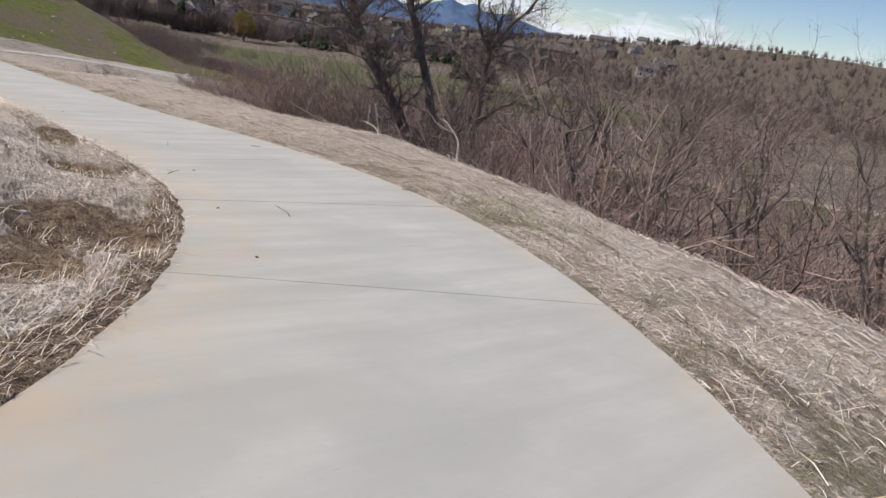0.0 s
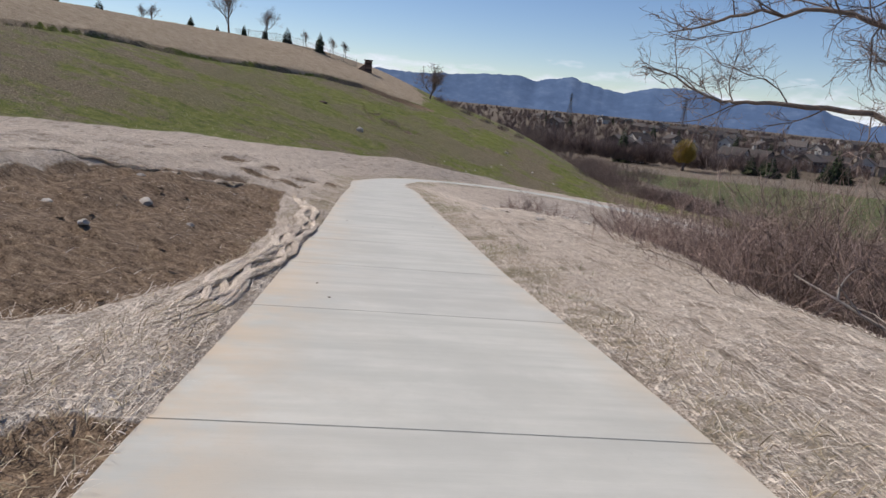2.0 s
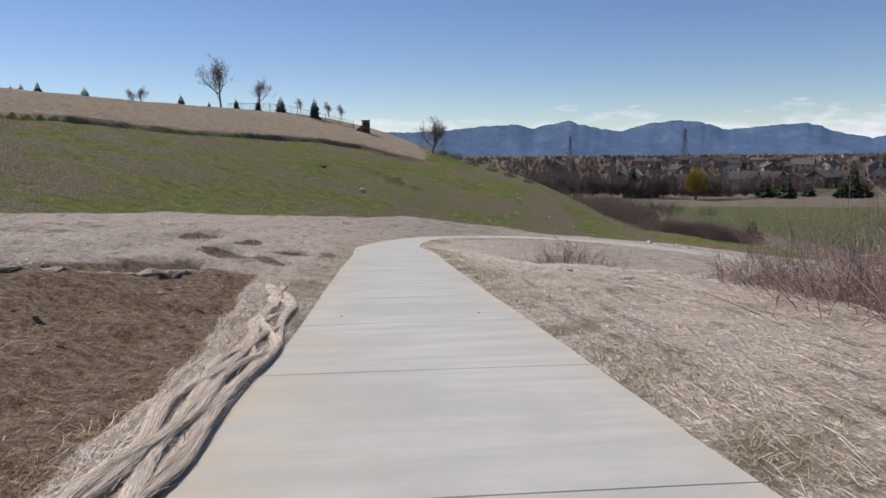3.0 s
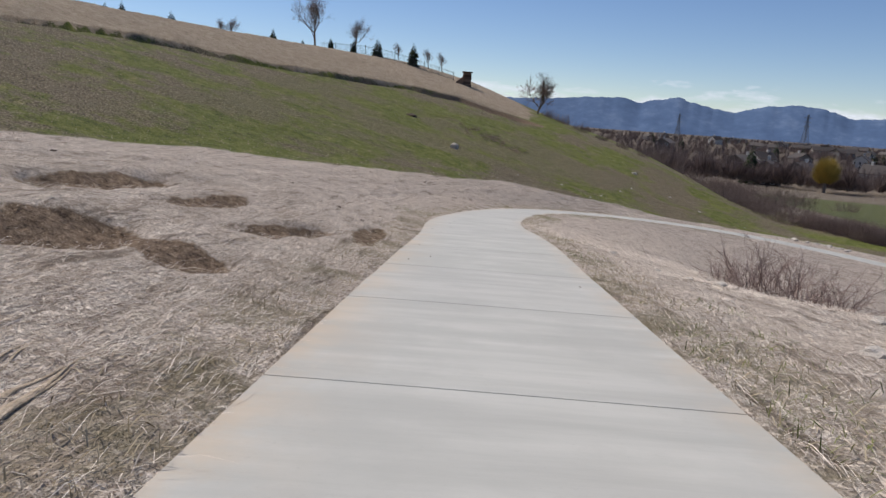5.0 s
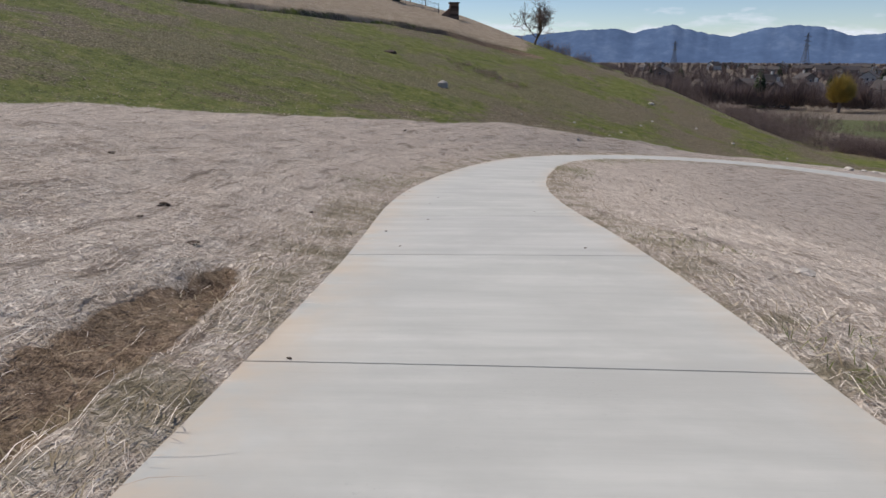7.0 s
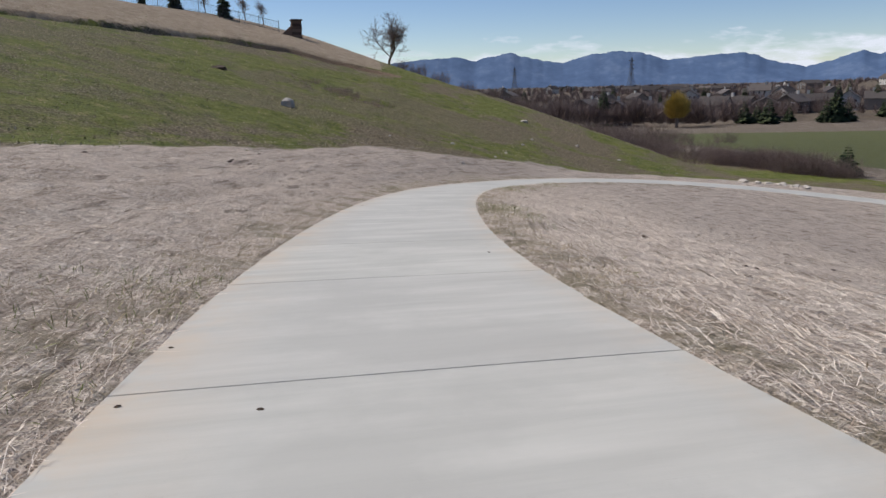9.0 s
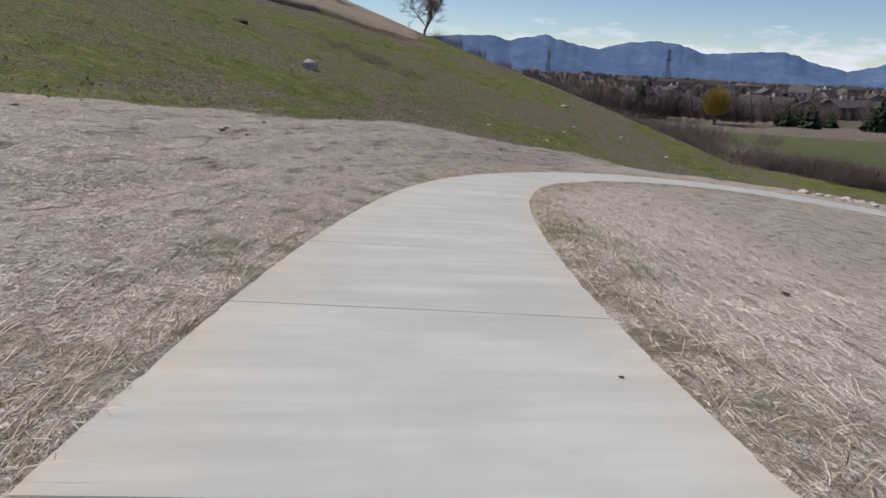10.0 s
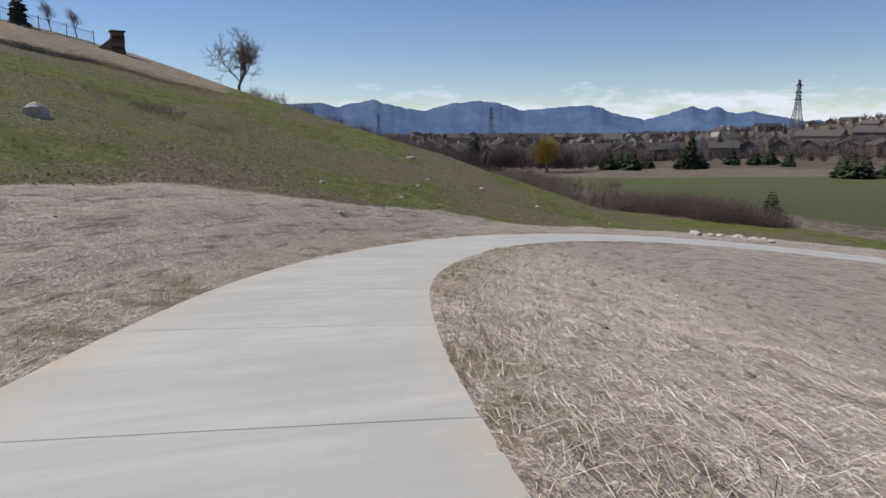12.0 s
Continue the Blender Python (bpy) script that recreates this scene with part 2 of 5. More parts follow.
def part(name, me, parent, label="", m=None):
    ob = new(name, me)
    ob.parent = parent
    if m is not None:
        ob.matrix_basis = m
    if label:
        tagged(ob, label)
    return ob


def thing(name, label, category, group="", kind="", m=None, me=None):
    ob = new(name, me)
    if m is not None:
        ob.matrix_basis = m
    return tagged(ob, label, category, group, kind)


class Shape:
    """Collects verts and faces."""

    def __init__(self):
        self.v, self.f = [], []

    def add(self, verts, faces):
        n = len(self.v)
        self.v.extend(verts)
        self.f.extend([tuple(i + n for i in f) for f in faces])

    def box(self, x0, y0, z0, x1, y1, z1, m=None):
        vs = [Vector((x, y, z)) for z in (z0, z1) for x, y in ((x0, y0), (x1, y0), (x1, y1), (x0, y1))]
        if m is not None:
            vs = [m @ v for v in vs]
        self.add([tuple(v) for v in vs], [(3, 2, 1, 0), (4, 5, 6, 7), (0, 1, 5, 4), (1, 2, 6, 5), (2, 3, 7, 6), (3, 0, 4, 7)])

    def tube(self, pts, radii, sides=4):
        pts = np.asarray(pts, float)
        way = np.gradient(pts, axis=0)
        way /= np.linalg.norm(way, axis=1, keepdims=True) + 1e-9
        ref = np.array([0.0, 0.0, 1.0]) if abs(way[0, 2]) < 0.9 else np.array([1.0, 0, 0])
        a = np.cross(way, ref)
        a /= np.linalg.norm(a, axis=1, keepdims=True) + 1e-9
        b = np.cross(way, a)
        k = np.arange(sides) * 2 * np.pi / sides
        ring = pts[:, None] + np.asarray(radii)[:, None, None] * (np.cos(k)[None, :, None] * a[:, None] + np.sin(k)[None, :, None] * b[:, None])
        n = len(self.v)
        self.v.extend(map(tuple, ring.reshape(-1, 3).tolist()))
        for i in range(len(pts) - 1):
            for j in range(sides):
                self.f.append((n + i * sides + j, n + i * sides + (j + 1) % sides, n + (i + 1) * sides + (j + 1) % sides, n + (i + 1) * sides + j))

    def mesh(self, name, mat, smooth=False):
        return mesh_of(name, self.v, self.f, mat, smooth)


def lumpy(name, mat, size, seed, rough=0.25, cuts=2, flat=0.0):
    """A stone or clod: an uneven ball, cut off at its bed."""
    bm = bmesh.new()
    bmesh.ops.create_icosphere(bm, subdivisions=cuts, radius=1)
    off = Vector((seed * 3.7, seed * 1.3, 0))
    for v in bm.verts:
        k = 1 + rough * (noise.noise(v.co * 1.3 + off) * 1.4 + noise.noise(v.co * 3.1 + off) * 0.6)
        v.co = Vector((v.co.x * size[0] * k, v.co.y * size[1] * k, max(v.co.z * size[2] * k, -flat * size[2])))
    me = bpy.data.meshes.new(name)
    bm.to_mesh(me)
    bm.free()
    me.materials.append(mat)
    return me


def value_noise(x, y, scale, seed):
    """Smooth noise from 0 to 1 over flat arrays."""
    x, y = x * scale + seed * 17.3, y * scale + seed * 9.1
    ix, iy = np.floor(x).astype(np.int64), np.floor(y).astype(np.int64)
    fx, fy = x - ix, y - iy
    fx, fy = fx * fx * (3 - 2 * fx), fy * fy * (3 - 2 * fy)

    def h(a, b):
        n = (a * 374761393 + b * 668265263 + seed * 1442695) & 0x7fffffff
        n = ((n ^ (n >> 13)) * 1274126177) & 0x7fffffff
        return (n ^ (n >> 16)) % 10007 / 10007
    return (h(ix, iy) * (1 - fx) + h(ix + 1, iy) * fx) * (1 - fy) + (h(ix, iy + 1) * (1 - fx) + h(ix + 1, iy + 1) * fx) * fy


def fbm(x, y, scale, seed, octaves=3):
    return sum(value_noise(x, y, scale * 2.1 ** o, seed + o) * 0.55 ** o for o in range(octaves)) / sum(0.55 ** o for o in range(octaves)) - 0.5


# ---- the lie of the land ----
HALF = 1.525
BENDS = [1.118, .548, .039, .011, .026, .011, .017, .031, -.033, .081, .173, .239, .352, .561, .711, .95, 1.213, 1.492,
         1.731, 1.9, 2.0, 2.1, 2.2, 2.3, 2.4]
FALLS = [-.1119, -.1115, -.0924, -.1137, -.097, -.0937, -.0873, -.0946, -.1068, -.1088, -.0978, -.102, -.1057, -.1073,
         -.1074, -.1126, -.1167, -.125, -.1314, -.129, -.125, -.12, -.11, -.10, -.09]
STEP = 0.4
S_ALL = np.arange(-16.0, 144.01, STEP)
_th = np.interp(S_ALL, np.arange(0, 145, 6.0), BENDS)
_sl = np.interp(S_ALL, np.arange(0, 145, 6.0), FALLS)
_i0 = int(round(16.0 / STEP))


def _summed(rate, start):
    run = np.concatenate([[0], np.cumsum(rate[:-1] * STEP)])
    return run - run[_i0] + start


CX, CY, CZ = _summed(np.sin(_th), -4.871), _summed(np.cos(_th), -2.065), _summed(_sl, 0.689)


def smoothstep(a, b, x):
    t = np.clip((x - a) / (b - a), 0, 1)
    return t * t * (3 - 2 * t)


def softplus(x, k):
    return np.logaddexp(0, x / k) * k


def softmax2(a, b, k):
    return b + softplus(a - b, k)


def softmin2(a, b, k):
    return a - softplus(a - b, k)


def along_path(x, y):
    """Station, distance from the centre line, side (+1 right) and a smooth path height for flat arrays of places."""
    n = len(x)
    s, d, side, zp = np.empty(n), np.empty(n), np.empty(n), np.empty(n)
    for i in range(0, n, 20000):
        xx, yy = x[i:i + 20000, None], y[i:i + 20000, None]
        d2 = (xx - CX) ** 2 + (yy - CY) ** 2
        k = d2.argmin(1)
        q = d2 + 0.02
        w = 1 / (q * q * np.sqrt(q))
        s[i:i + 20000] = S_ALL[k]
        dx, dy = xx[:, 0] - CX[k], yy[:, 0] - CY[k]
        across = dx * np.cos(_th[k]) - dy * np.sin(_th[k])
        ahead = dx * np.sin(_th[k]) + dy * np.cos(_th[k])
        inner = (k > 0) & (k < len(CX) - 1)
        d[i:i + 20000] = np.where(inner, np.abs(across), np.hypot(across, ahead))
        side[i:i + 20000] = np.where(across >= 0, 1.0, -1.0)
        zp[i:i + 20000] = (w * CZ).sum(1) / w.sum(1)
        near = d[i:i + 20000] < 4
        exact = CZ[k] + _sl[k] * np.clip(ahead, -STEP, STEP)
        t = smoothstep(2, 4, d[i:i + 20000])
        zp[i:i + 20000] = np.where(near, exact * (1 - t) + zp[i:i + 20000] * t, zp[i:i + 20000])
    return s, d, side, zp


def hill_height(x, y):
    v = .363 * x + .932 * y
    z = HILL[0] + HILL[1] * x + HILL[2] * y + HILL[3] * softplus(v - 96, 6)
    top = CAP[0] - CAP[1] * softplus(x + 10, 3)
    z = softmin2(z, top, 0.35)
    nose = softmin2(0 * x + NOSE[0], NOSE[1] - NOSE[2] * x, 1.5)
    z = z - NOSE[3] * softplus(y - nose, 1.5)
    z = z + 1.55 * np.exp(-((x - 35) / 12.8) ** 2 - ((y - 169) / 58) ** 2)
    return z - 0.6 * softplus(y - 185, 5)


HILL = (-13.1, -.2814, .1071, .048)
CAP = (7.18, .026)
NOSE = (147.4, 150.1, 1.26, .094)


def ground_height(x, y):
    """The height of the bare ground at flat arrays of places."""
    s, d, side, zp = along_path(x, y)
    e = np.maximum(d - HALF, 0)
    r = np.hypot(x, y - 30)
    # left of the path: a bank that rises, and past the bend falls gently
    rise = 0.28 * e * e / (e + 0.6)
    bank = smoothstep(98, 66, s)
    rise = softmin2(rise, 1.75 - 0.03 * e, 0.25)
    zl = zp + bank * rise - (1 - bank) * 0.05 * e
    # right of it: a level shoulder, then the creek's gully at first and an even slope later
    gully = smoothstep(46, 32, s)
    crest = np.clip(2.4 + 0.11 * (s - 10), 2.3, 4.2) + 0.25 * np.sin(s * 0.5)
    even = -0.205 * e * e / (e + 0.7)
    drop = 0.05 * np.minimum(e, crest) - 0.62 * softplus(e - crest, 0.35)
    drop = softmax2(drop, -4.3 - 0.05 * e, 0.5)
    zr = zp + gully * drop + (1 - gully) * even
    z = np.where(side > 0, zr, zl)
    floor = -14.2 - 6.3 * smoothstep(110, 260, r) - 15 * smoothstep(500, 4200, r) + 0.6 * np.sin(x * 0.012) * np.sin(y * 0.009 + 1)
    floor = floor + 58 * smoothstep(34, 72, np.degrees(np.arctan2(x, y - 30))) * smoothstep(420, 1150, r)
    z = softmax2(z, floor, 0.8)
    z = np.where(r > 330, floor + (z - floor) * smoothstep(420, 330, r), z)
    hill = hill_height(x, y)
    far = smoothstep(420, 300, r)
    hill = hill * far + (floor - 3) * (1 - far)
    k = 0.45
    beside = smoothstep(0.0, 3.0, e)
    return np.where(hill > z - 3, z + (softmax2(hill, z, k) - z) * beside, z)

# ---- the surface of the land ----
def straw_limit(x):
    """How far ahead the straw matting reaches, by the place across."""
    return np.interp(x, [-30, -19.5, -11.3, -5.5, -1.5, 3, 5, 10, 15, 21, 29, 37, 60], [38, 47, 58.5, 62.5, 69, 76, 79, 82, 86, 88, 92, 93.5, 84])


def scarp_line(x):
    """The edge of the dry hilltop, by the place across."""
    return np.interp(x, [-60, -32, -27, -19, -14, -6.7, 0, 5.9, 10], [40, 69, 84, 96, 106, 118, 123, 123.8, 123.5])


def soil_patch(x, y):
    """Bare earth where the matting is missing: 0 to 1."""
    def spot(cx, cy, rx, ry, turn=0.0):
        dx, dy = x - cx, y - cy
        a, b = dx * math.cos(turn) + dy * math.sin(turn), -dx * math.sin(turn) + dy * math.cos(turn)
        q = np.sqrt((a / rx) ** 2 + (b / ry) ** 2)
        return 1 - smoothstep(0.7, 1.15, q + 0.35 * fbm(x, y, 1.1, 5))
    ragged = 0.5 * fbm(x, y, 0.9, 5)
    inner = np.interp(y, [12, 13.2, 14.8, 17.3, 20.6, 23.2, 28], [-1.3, -1.0, -0.62, -0.42, -0.5, -0.72, -1.1])
    outer = np.interp(y, [12, 14, 18, 20, 24.5, 28.5], [-2.0, -3.2, -3.9, -3.95, -3.4, -2.2])
    tract = smoothstep(-0.1, 0.15, inner - x + 0.3 * ragged) * smoothstep(-0.2, 0.25, x - outer + ragged) * smoothstep(12.1, 12.6, y + ragged) * smoothstep(28.8, 28.0, y + ragged)
    return np.max([tract, spot(-0.42, 10.2, 0.33, 1.3, -0.15), spot(-0.95, 6.8, 0.42, 0.75), spot(-1.65, 4.2, 0.55, 0.75), spot(-2.3, 3.3, 0.5, 0.5), spot(-1.3, 31.5, 0.5, 0.5), spot(-2.3, 31.5, 0.45, 0.35),
                   spot(-3.65, 34.6, 0.35, 1.9, -0.05), spot(-2.3, 31.2, 0.55, 1.0, -0.1), spot(-2.5, 35.8, 0.25, 1.6, -0.05), spot(-1.2, 35.2, 0.28, 1.6, -0.3), spot(-0.22, 37.9, 0.30, 2.0, 0.02)], axis=0)


def relief(x, y, s, d, side):
    """Small unevenness of the ground away from the slab."""
    e = np.maximum(d - HALF, 0)
    away = smoothstep(0.05, 0.6, e)
    near = smoothstep(130, 80, np.hypot(x, y - 40))
    z = 0.13 * fbm(x, y, 0.8, 3) + 0.10 * fbm(x, y, 2.6, 7) * smoothstep(0.2, 1.2, e)
    z = z + np.where(side < 0, 0.03 * np.sin(e * 4.6 + 2.2 * fbm(x, y, 0.25, 12)) * smoothstep(0.8, 2.0, e) * smoothstep(9, 5, e), 0)
    z = z + 0.22 * fbm(x, y, 0.16, 21) * smoothstep(4, 12, e) + 0.28 * fbm(x * 0.6, y, 0.5, 23) * smoothstep(0, 6, y - straw_limit(x)) * smoothstep(140, 120, y)
    lip = np.where(side < 0, 0.06 * np.exp(-((e - 0.34) / 0.26) ** 2) * smoothstep(5, 12, s) * smoothstep(35, 28, s), 0)
    soil = soil_patch(x, y)
    return away * near * z + lip - 0.12 * soil + soil * (0.32 * fbm(x, y, 1.5, 31) + 0.16 * fbm(x, y, 5, 33))


def land_height(x, y):
    """The finished ground, at flat arrays of places."""
    s, d, side, zp = along_path(x, y)
    z = ground_height(x, y) + relief(x, y, s, d, side)
    reach = (x > -45) * smoothstep(12, 6, x)
    z = z + 0.15 * np.exp(-((y - scarp_line(x) - 0.6) / 0.9) ** 2) * reach
    z = z - (0.75 + 1.1 * fbm(x, y, 0.14, 81)) * smoothstep(0.6, -0.7, y - scarp_line(x)) * smoothstep(-5, 0.0, y - scarp_line(x)) * reach
    inside = smoothstep(HALF + 0.02, HALF - 0.22, d)
    return z * (1 - inside) + (zp - 0.09) * inside + 0.012 * (1 - inside)


def height_at(x, y):
    return float(land_height(np.array([float(x)]), np.array([float(y)]))[0])


def spread(fine_lo, fine_hi, step, lo, hi, growth):
    a = list(np.arange(fine_lo, fine_hi + 1e-6, step))
    w = step
    while a[-1] < hi:
        w *= growth
        a.append(a[-1] + w)
    w, b = step, [fine_lo]
    while b[-1] > lo:
        w *= growth
        b.append(b[-1] - w)
    return np.array(b[:0:-1] + a)


GX = np.concatenate([spread(-34, -6.4, 0.5, -4700, -6.6, 1.075), spread(-6, 9, 0.16, -6, 9, 1.075), spread(9.4, 32, 0.4, 9.4, 4700, 1.075)])
GY = np.concatenate([spread(-4, 72, 0.18, -900, 72, 1.05), spread(72.5, 128, 0.5, 72.5, 4850, 1.05)])
gx, gy = [g.ravel() for g in np.meshgrid(GX, GY)]
gs, gd, gside, gzp = along_path(gx, gy)
gz = land_height(gx, gy)
nx, ny = len(GX), len(GY)
ii = (np.arange(ny - 1)[:, None] * nx + np.arange(nx - 1)).ravel()
land_mesh = mesh_of("ground", np.stack([gx, gy, gz], -1), np.stack([ii, ii + 1, ii + nx + 1, ii + nx], -1), LAND, True)
ge = np.maximum(gd - HALF, 0)
gr = np.hypot(gx, gy - 30)
behind = gy - straw_limit(gx)
green = smoothstep(-1.2, 1.2, behind) * (gx < 54)
on_hill = smoothstep(42, 30, gx)
tan = smoothstep(-0.5, 1.0, gy - scarp_line(gx) + 1.6 * fbm(gx, gy, 0.25, 83)) * smoothstep(13, 8, gx + 5 * fbm(gx, gy, 0.15, 84))
lawn = smoothstep(8, 14, ge) * ((gx > 52) & (gr < 260) & (gy < 250)) * (gside > 0) + ((gx > 62) & (gx < 200) & (gy > 95) & (gy < 200)) * 1.0
gully = smoothstep(46, 32, gs)
crest = np.clip(2.4 + 0.11 * (gs - 10), 2.3, 4.2)
brush = np.where(gside > 0, gully * smoothstep(crest + 0.1, crest + 0.8, ge), 0)
brush = np.maximum(brush, (gr > 330) * 1.0)
brush = np.maximum(brush, smoothstep(12, 20, ge) * (gside > 0) * smoothstep(60, 40, gs) * (1 - np.clip(lawn, 0, 1)))
brush = np.maximum(brush, smoothstep(50, 60, gx) * (gy > 60) * 0.6)
brush = np.maximum(brush, (gside < 0) * smoothstep(88, 100, gs) * smoothstep(3, 9, ge) * 0.55 * (gx > 20))
gdx, gdy = gx - np.interp(gs, S_ALL, CX), gy - np.interp(gs, S_ALL, CY)
gth = np.interp(gs, S_ALL, _th)
for name, values in (("off_trail", gside * gd), ("along_trail", gs + np.clip(gdx * np.sin(gth) + gdy * np.cos(gth), -1, 1)), ("green", np.clip(green, 0, 1) * (gr < 330)), ("tan", tan * (gr < 330)), ("lawn", np.clip(lawn, 0, 1)), ("brush", np.clip(brush, 0, 1)),
                     # soil band under scarp_line: bare earth face, its dark colour also paints the lip's shade
                     ("soil", np.maximum(np.maximum(soil_patch(gx, gy), smoothstep(-2.2, -0.9, gy - scarp_line(gx) + 2.4 * fbm(gx, gy, 0.3, 68)) * smoothstep(0.6, -0.1, gy - scarp_line(gx)) * smoothstep(-0.12, 0.1, fbm(gx, gy, 0.11, 82)) * (gx > -30) * (gx < 12)), (gside < 0) * smoothstep(0.32, 0.05, ge + 0.4 * fbm(gx, gy, 1.2, 65)) * (gs < 16) * (gd > HALF - 0.5))),
                     ("verge", smoothstep(1.3, 0.2, ge + 0.6 * fbm(gx, gy, 0.8, 66)) * (gd > HALF - 0.4) * (gs < 100) * ((gside > 0) | (gs > 27))),
                     ("patchy", np.clip(0.7 + 0.3 * smoothstep(8, 20, gx) + 0.5 * smoothstep(9, 2, behind) + 0.55 * smoothstep(12, 3, scarp_line(gx) - gy) + 0.5 * smoothstep(-13, -22, gx), 0, 1))):
    a = land_mesh.attributes.new(name, "FLOAT", "POINT")
    a.data.foreach_set("value", np.asarray(values, np.float32))
ground = thing("ground", "dry straw-covered slopes, green hillside and brown brushland", "ground", kind="structure", me=land_mesh)


# ---- bare trees and brush ----
def limb(rng, start, way, length, bend, n, lift=0.0):
    """A crooked line of n + 1 places."""
    pts, p, w = [np.array(start, float)], np.array(start, float), np.array(way, float)
    w /= np.linalg.norm(w)
    for _ in range(n):
        w = w + rng.normal(0, bend, 3) + np.array([0, 0, lift])
        w /= np.linalg.norm(w)
        p = p + w * length / n
        pts.append(p)
    return np.array(pts)


def bare_tree_meshes(seed, trunk_len, radius, lean, forks=3, depth=4, twigs=5, fine=0.006, height_pull=0.12, sides=7, crook=0.13):
    rng = np.random.default_rng(seed)
    wood, fine_wood = Shape(), Shape()

    def grow(start, way, length, r, level):
        n = 7 if level == 0 else 5 if level < 3 else 4
        pts = limb(rng, start, way, length, (crook if level == 0 else 0.19 + 0.04 * level), n, height_pull * (0 if level == 0 else 1) * (1 if level < 3 else 0.4))
        ends = 0.62 if level < 2 else 0.42
        radii = np.linspace(r, r * ends, n + 1)
        if level == 0:
            radii[0] *= 1.35
        (wood if level < 3 else fine_wood).tube(pts, np.maximum(radii, fine), sides if level == 0 else 5 if level < 2 else 4 if level == 2 else 3)
        if level >= depth - 1:
            m = 9 if level >= depth else 5
            k = rng.uniform(0.6, n - 0.02, m)
            i = k.astype(int)
            slivers(fine_wood, rng, pts[i] + (pts[i + 1] - pts[i]) * (k - i)[:, None], (pts[i + 1] - pts[i]) * n / length + rng.normal(0, 0.55, (m, 3)), (length * 0.25, length * 0.8), max(fine * 0.55, 0.0028))
        if level >= depth:
            return
        count = forks + (1 if level else 0) if level < 2 else twigs
        for c in range(count):
            t = 1.0 if c == 0 else rng.uniform(0.35 if level else 0.55, 0.98)
            k = t * n
            i = min(int(k), n - 1)
            at = pts[i] + (pts[i + 1] - pts[i]) * (k - i)
            along = pts[i + 1] - pts[i]
            along /= np.linalg.norm(along)
            side = rng.normal(0, 1, 3)
            side -= along * (side @ along)
            side /= np.linalg.norm(side)
            angle = rng.uniform(0.35, 0.95) if c else rng.uniform(0.05, 0.35)
            w = along * math.cos(angle) + side * math.sin(angle)
            grow(at, w, length * rng.uniform(0.55, 0.82), r * ends * rng.uniform(0.6, 0.85) if c else r * ends, level + 1)
    grow((0, 0, -0.3), lean, trunk_len, radius, 0)
    return wood.mesh("trunk", BARK, True), fine_wood.mesh("crown", TWIG)


def bare_tree(seed, label, where, turn=0.0, size=1.0, group="bare trees along the creek", **shape):
    wood, fine_wood = bare_tree_meshes(seed, **shape)
    x, y = where
    ob = thing("bare_tree", label, "tree", group, m=pose(x, y, height_at(x, y) - 0.1, 0, 0, turn) @ Matrix.Scale(size, 4))
    part("trunk", wood, ob)
    part("crown", fine_wood, ob, "fine leafless twigs")
    return ob


def stand(ob, x, y, turn, size, sink=0.1, tilt=(0, 0)):
    """A copy of ob on the ground."""
    c = copy_thing(ob, pose(x, y, height_at(x, y) - sink, tilt[0], tilt[1], turn))
    c.scale = (size, size, size)
    return c


def slivers(sh, rng, pts, ways, long, wide):
    """Fine twigs: bent pointed strips of two faces each."""
    for p, w in zip(pts, ways):
        w = w / (np.linalg.norm(w) + 1e-9)
        ln = rng.uniform(*long)
        q = np.cross(w, rng.normal(0, 1, 3))
        q *= wide / (np.linalg.norm(q) + 1e-9)
        mid = p + w * ln * 0.5 + rng.normal(0, 0.05 * ln, 3)
        tip = p + w * ln + rng.normal(0, 0.10 * ln, 3) + np.array([0, 0, 0.06 * ln])
        n = len(sh.v)
        sh.v += [tuple(p - q), tuple(p + q), tuple(mid + q * 0.7), tuple(mid - q * 0.7), tuple(tip)]
        sh.f += [(n, n + 1, n + 2, n + 3), (n + 3, n + 2, n + 4)]


def brush_mesh(seed, stems, tall, wide, mat, name="branch", twigs=16, thick=0.012, upright=0.35):
    """A thicket clump: many crooked stems with side twigs."""
    rng = np.random.default_rng(seed)
    sh = Shape()
    for _ in range(stems):
        a, r = rng.uniform(0, 2 * np.pi), wide * np.sqrt(rng.uniform(0, 1)) * 0.55
        start = (r * math.cos(a), r * math.sin(a), -0.15)
        out = rng.normal(0, upright, 2) + 0.25 * np.array([math.cos(a), math.sin(a)])
        h = tall * rng.uniform(0.45, 1.0)
        pts = limb(rng, start, (out[0], out[1], 1), h, 0.30, 4, 0.03)
        sh.tube(pts, np.linspace(thick * rng.uniform(0.6, 1.5), thick * 0.35, 5), 3)
        k = rng.uniform(0.8, 3.95, twigs)
        i = k.astype(int)
        at = pts[i] + (pts[i + 1] - pts[i]) * (k - i)[:, None]
        w = (pts[i + 1] - pts[i]) / (h / 4) + rng.normal(0, 0.85, (twigs, 3))
        slivers(sh, rng, at, w, (h * 0.10, h * 0.36), thick * 0.32)
    return sh.mesh(name, mat)


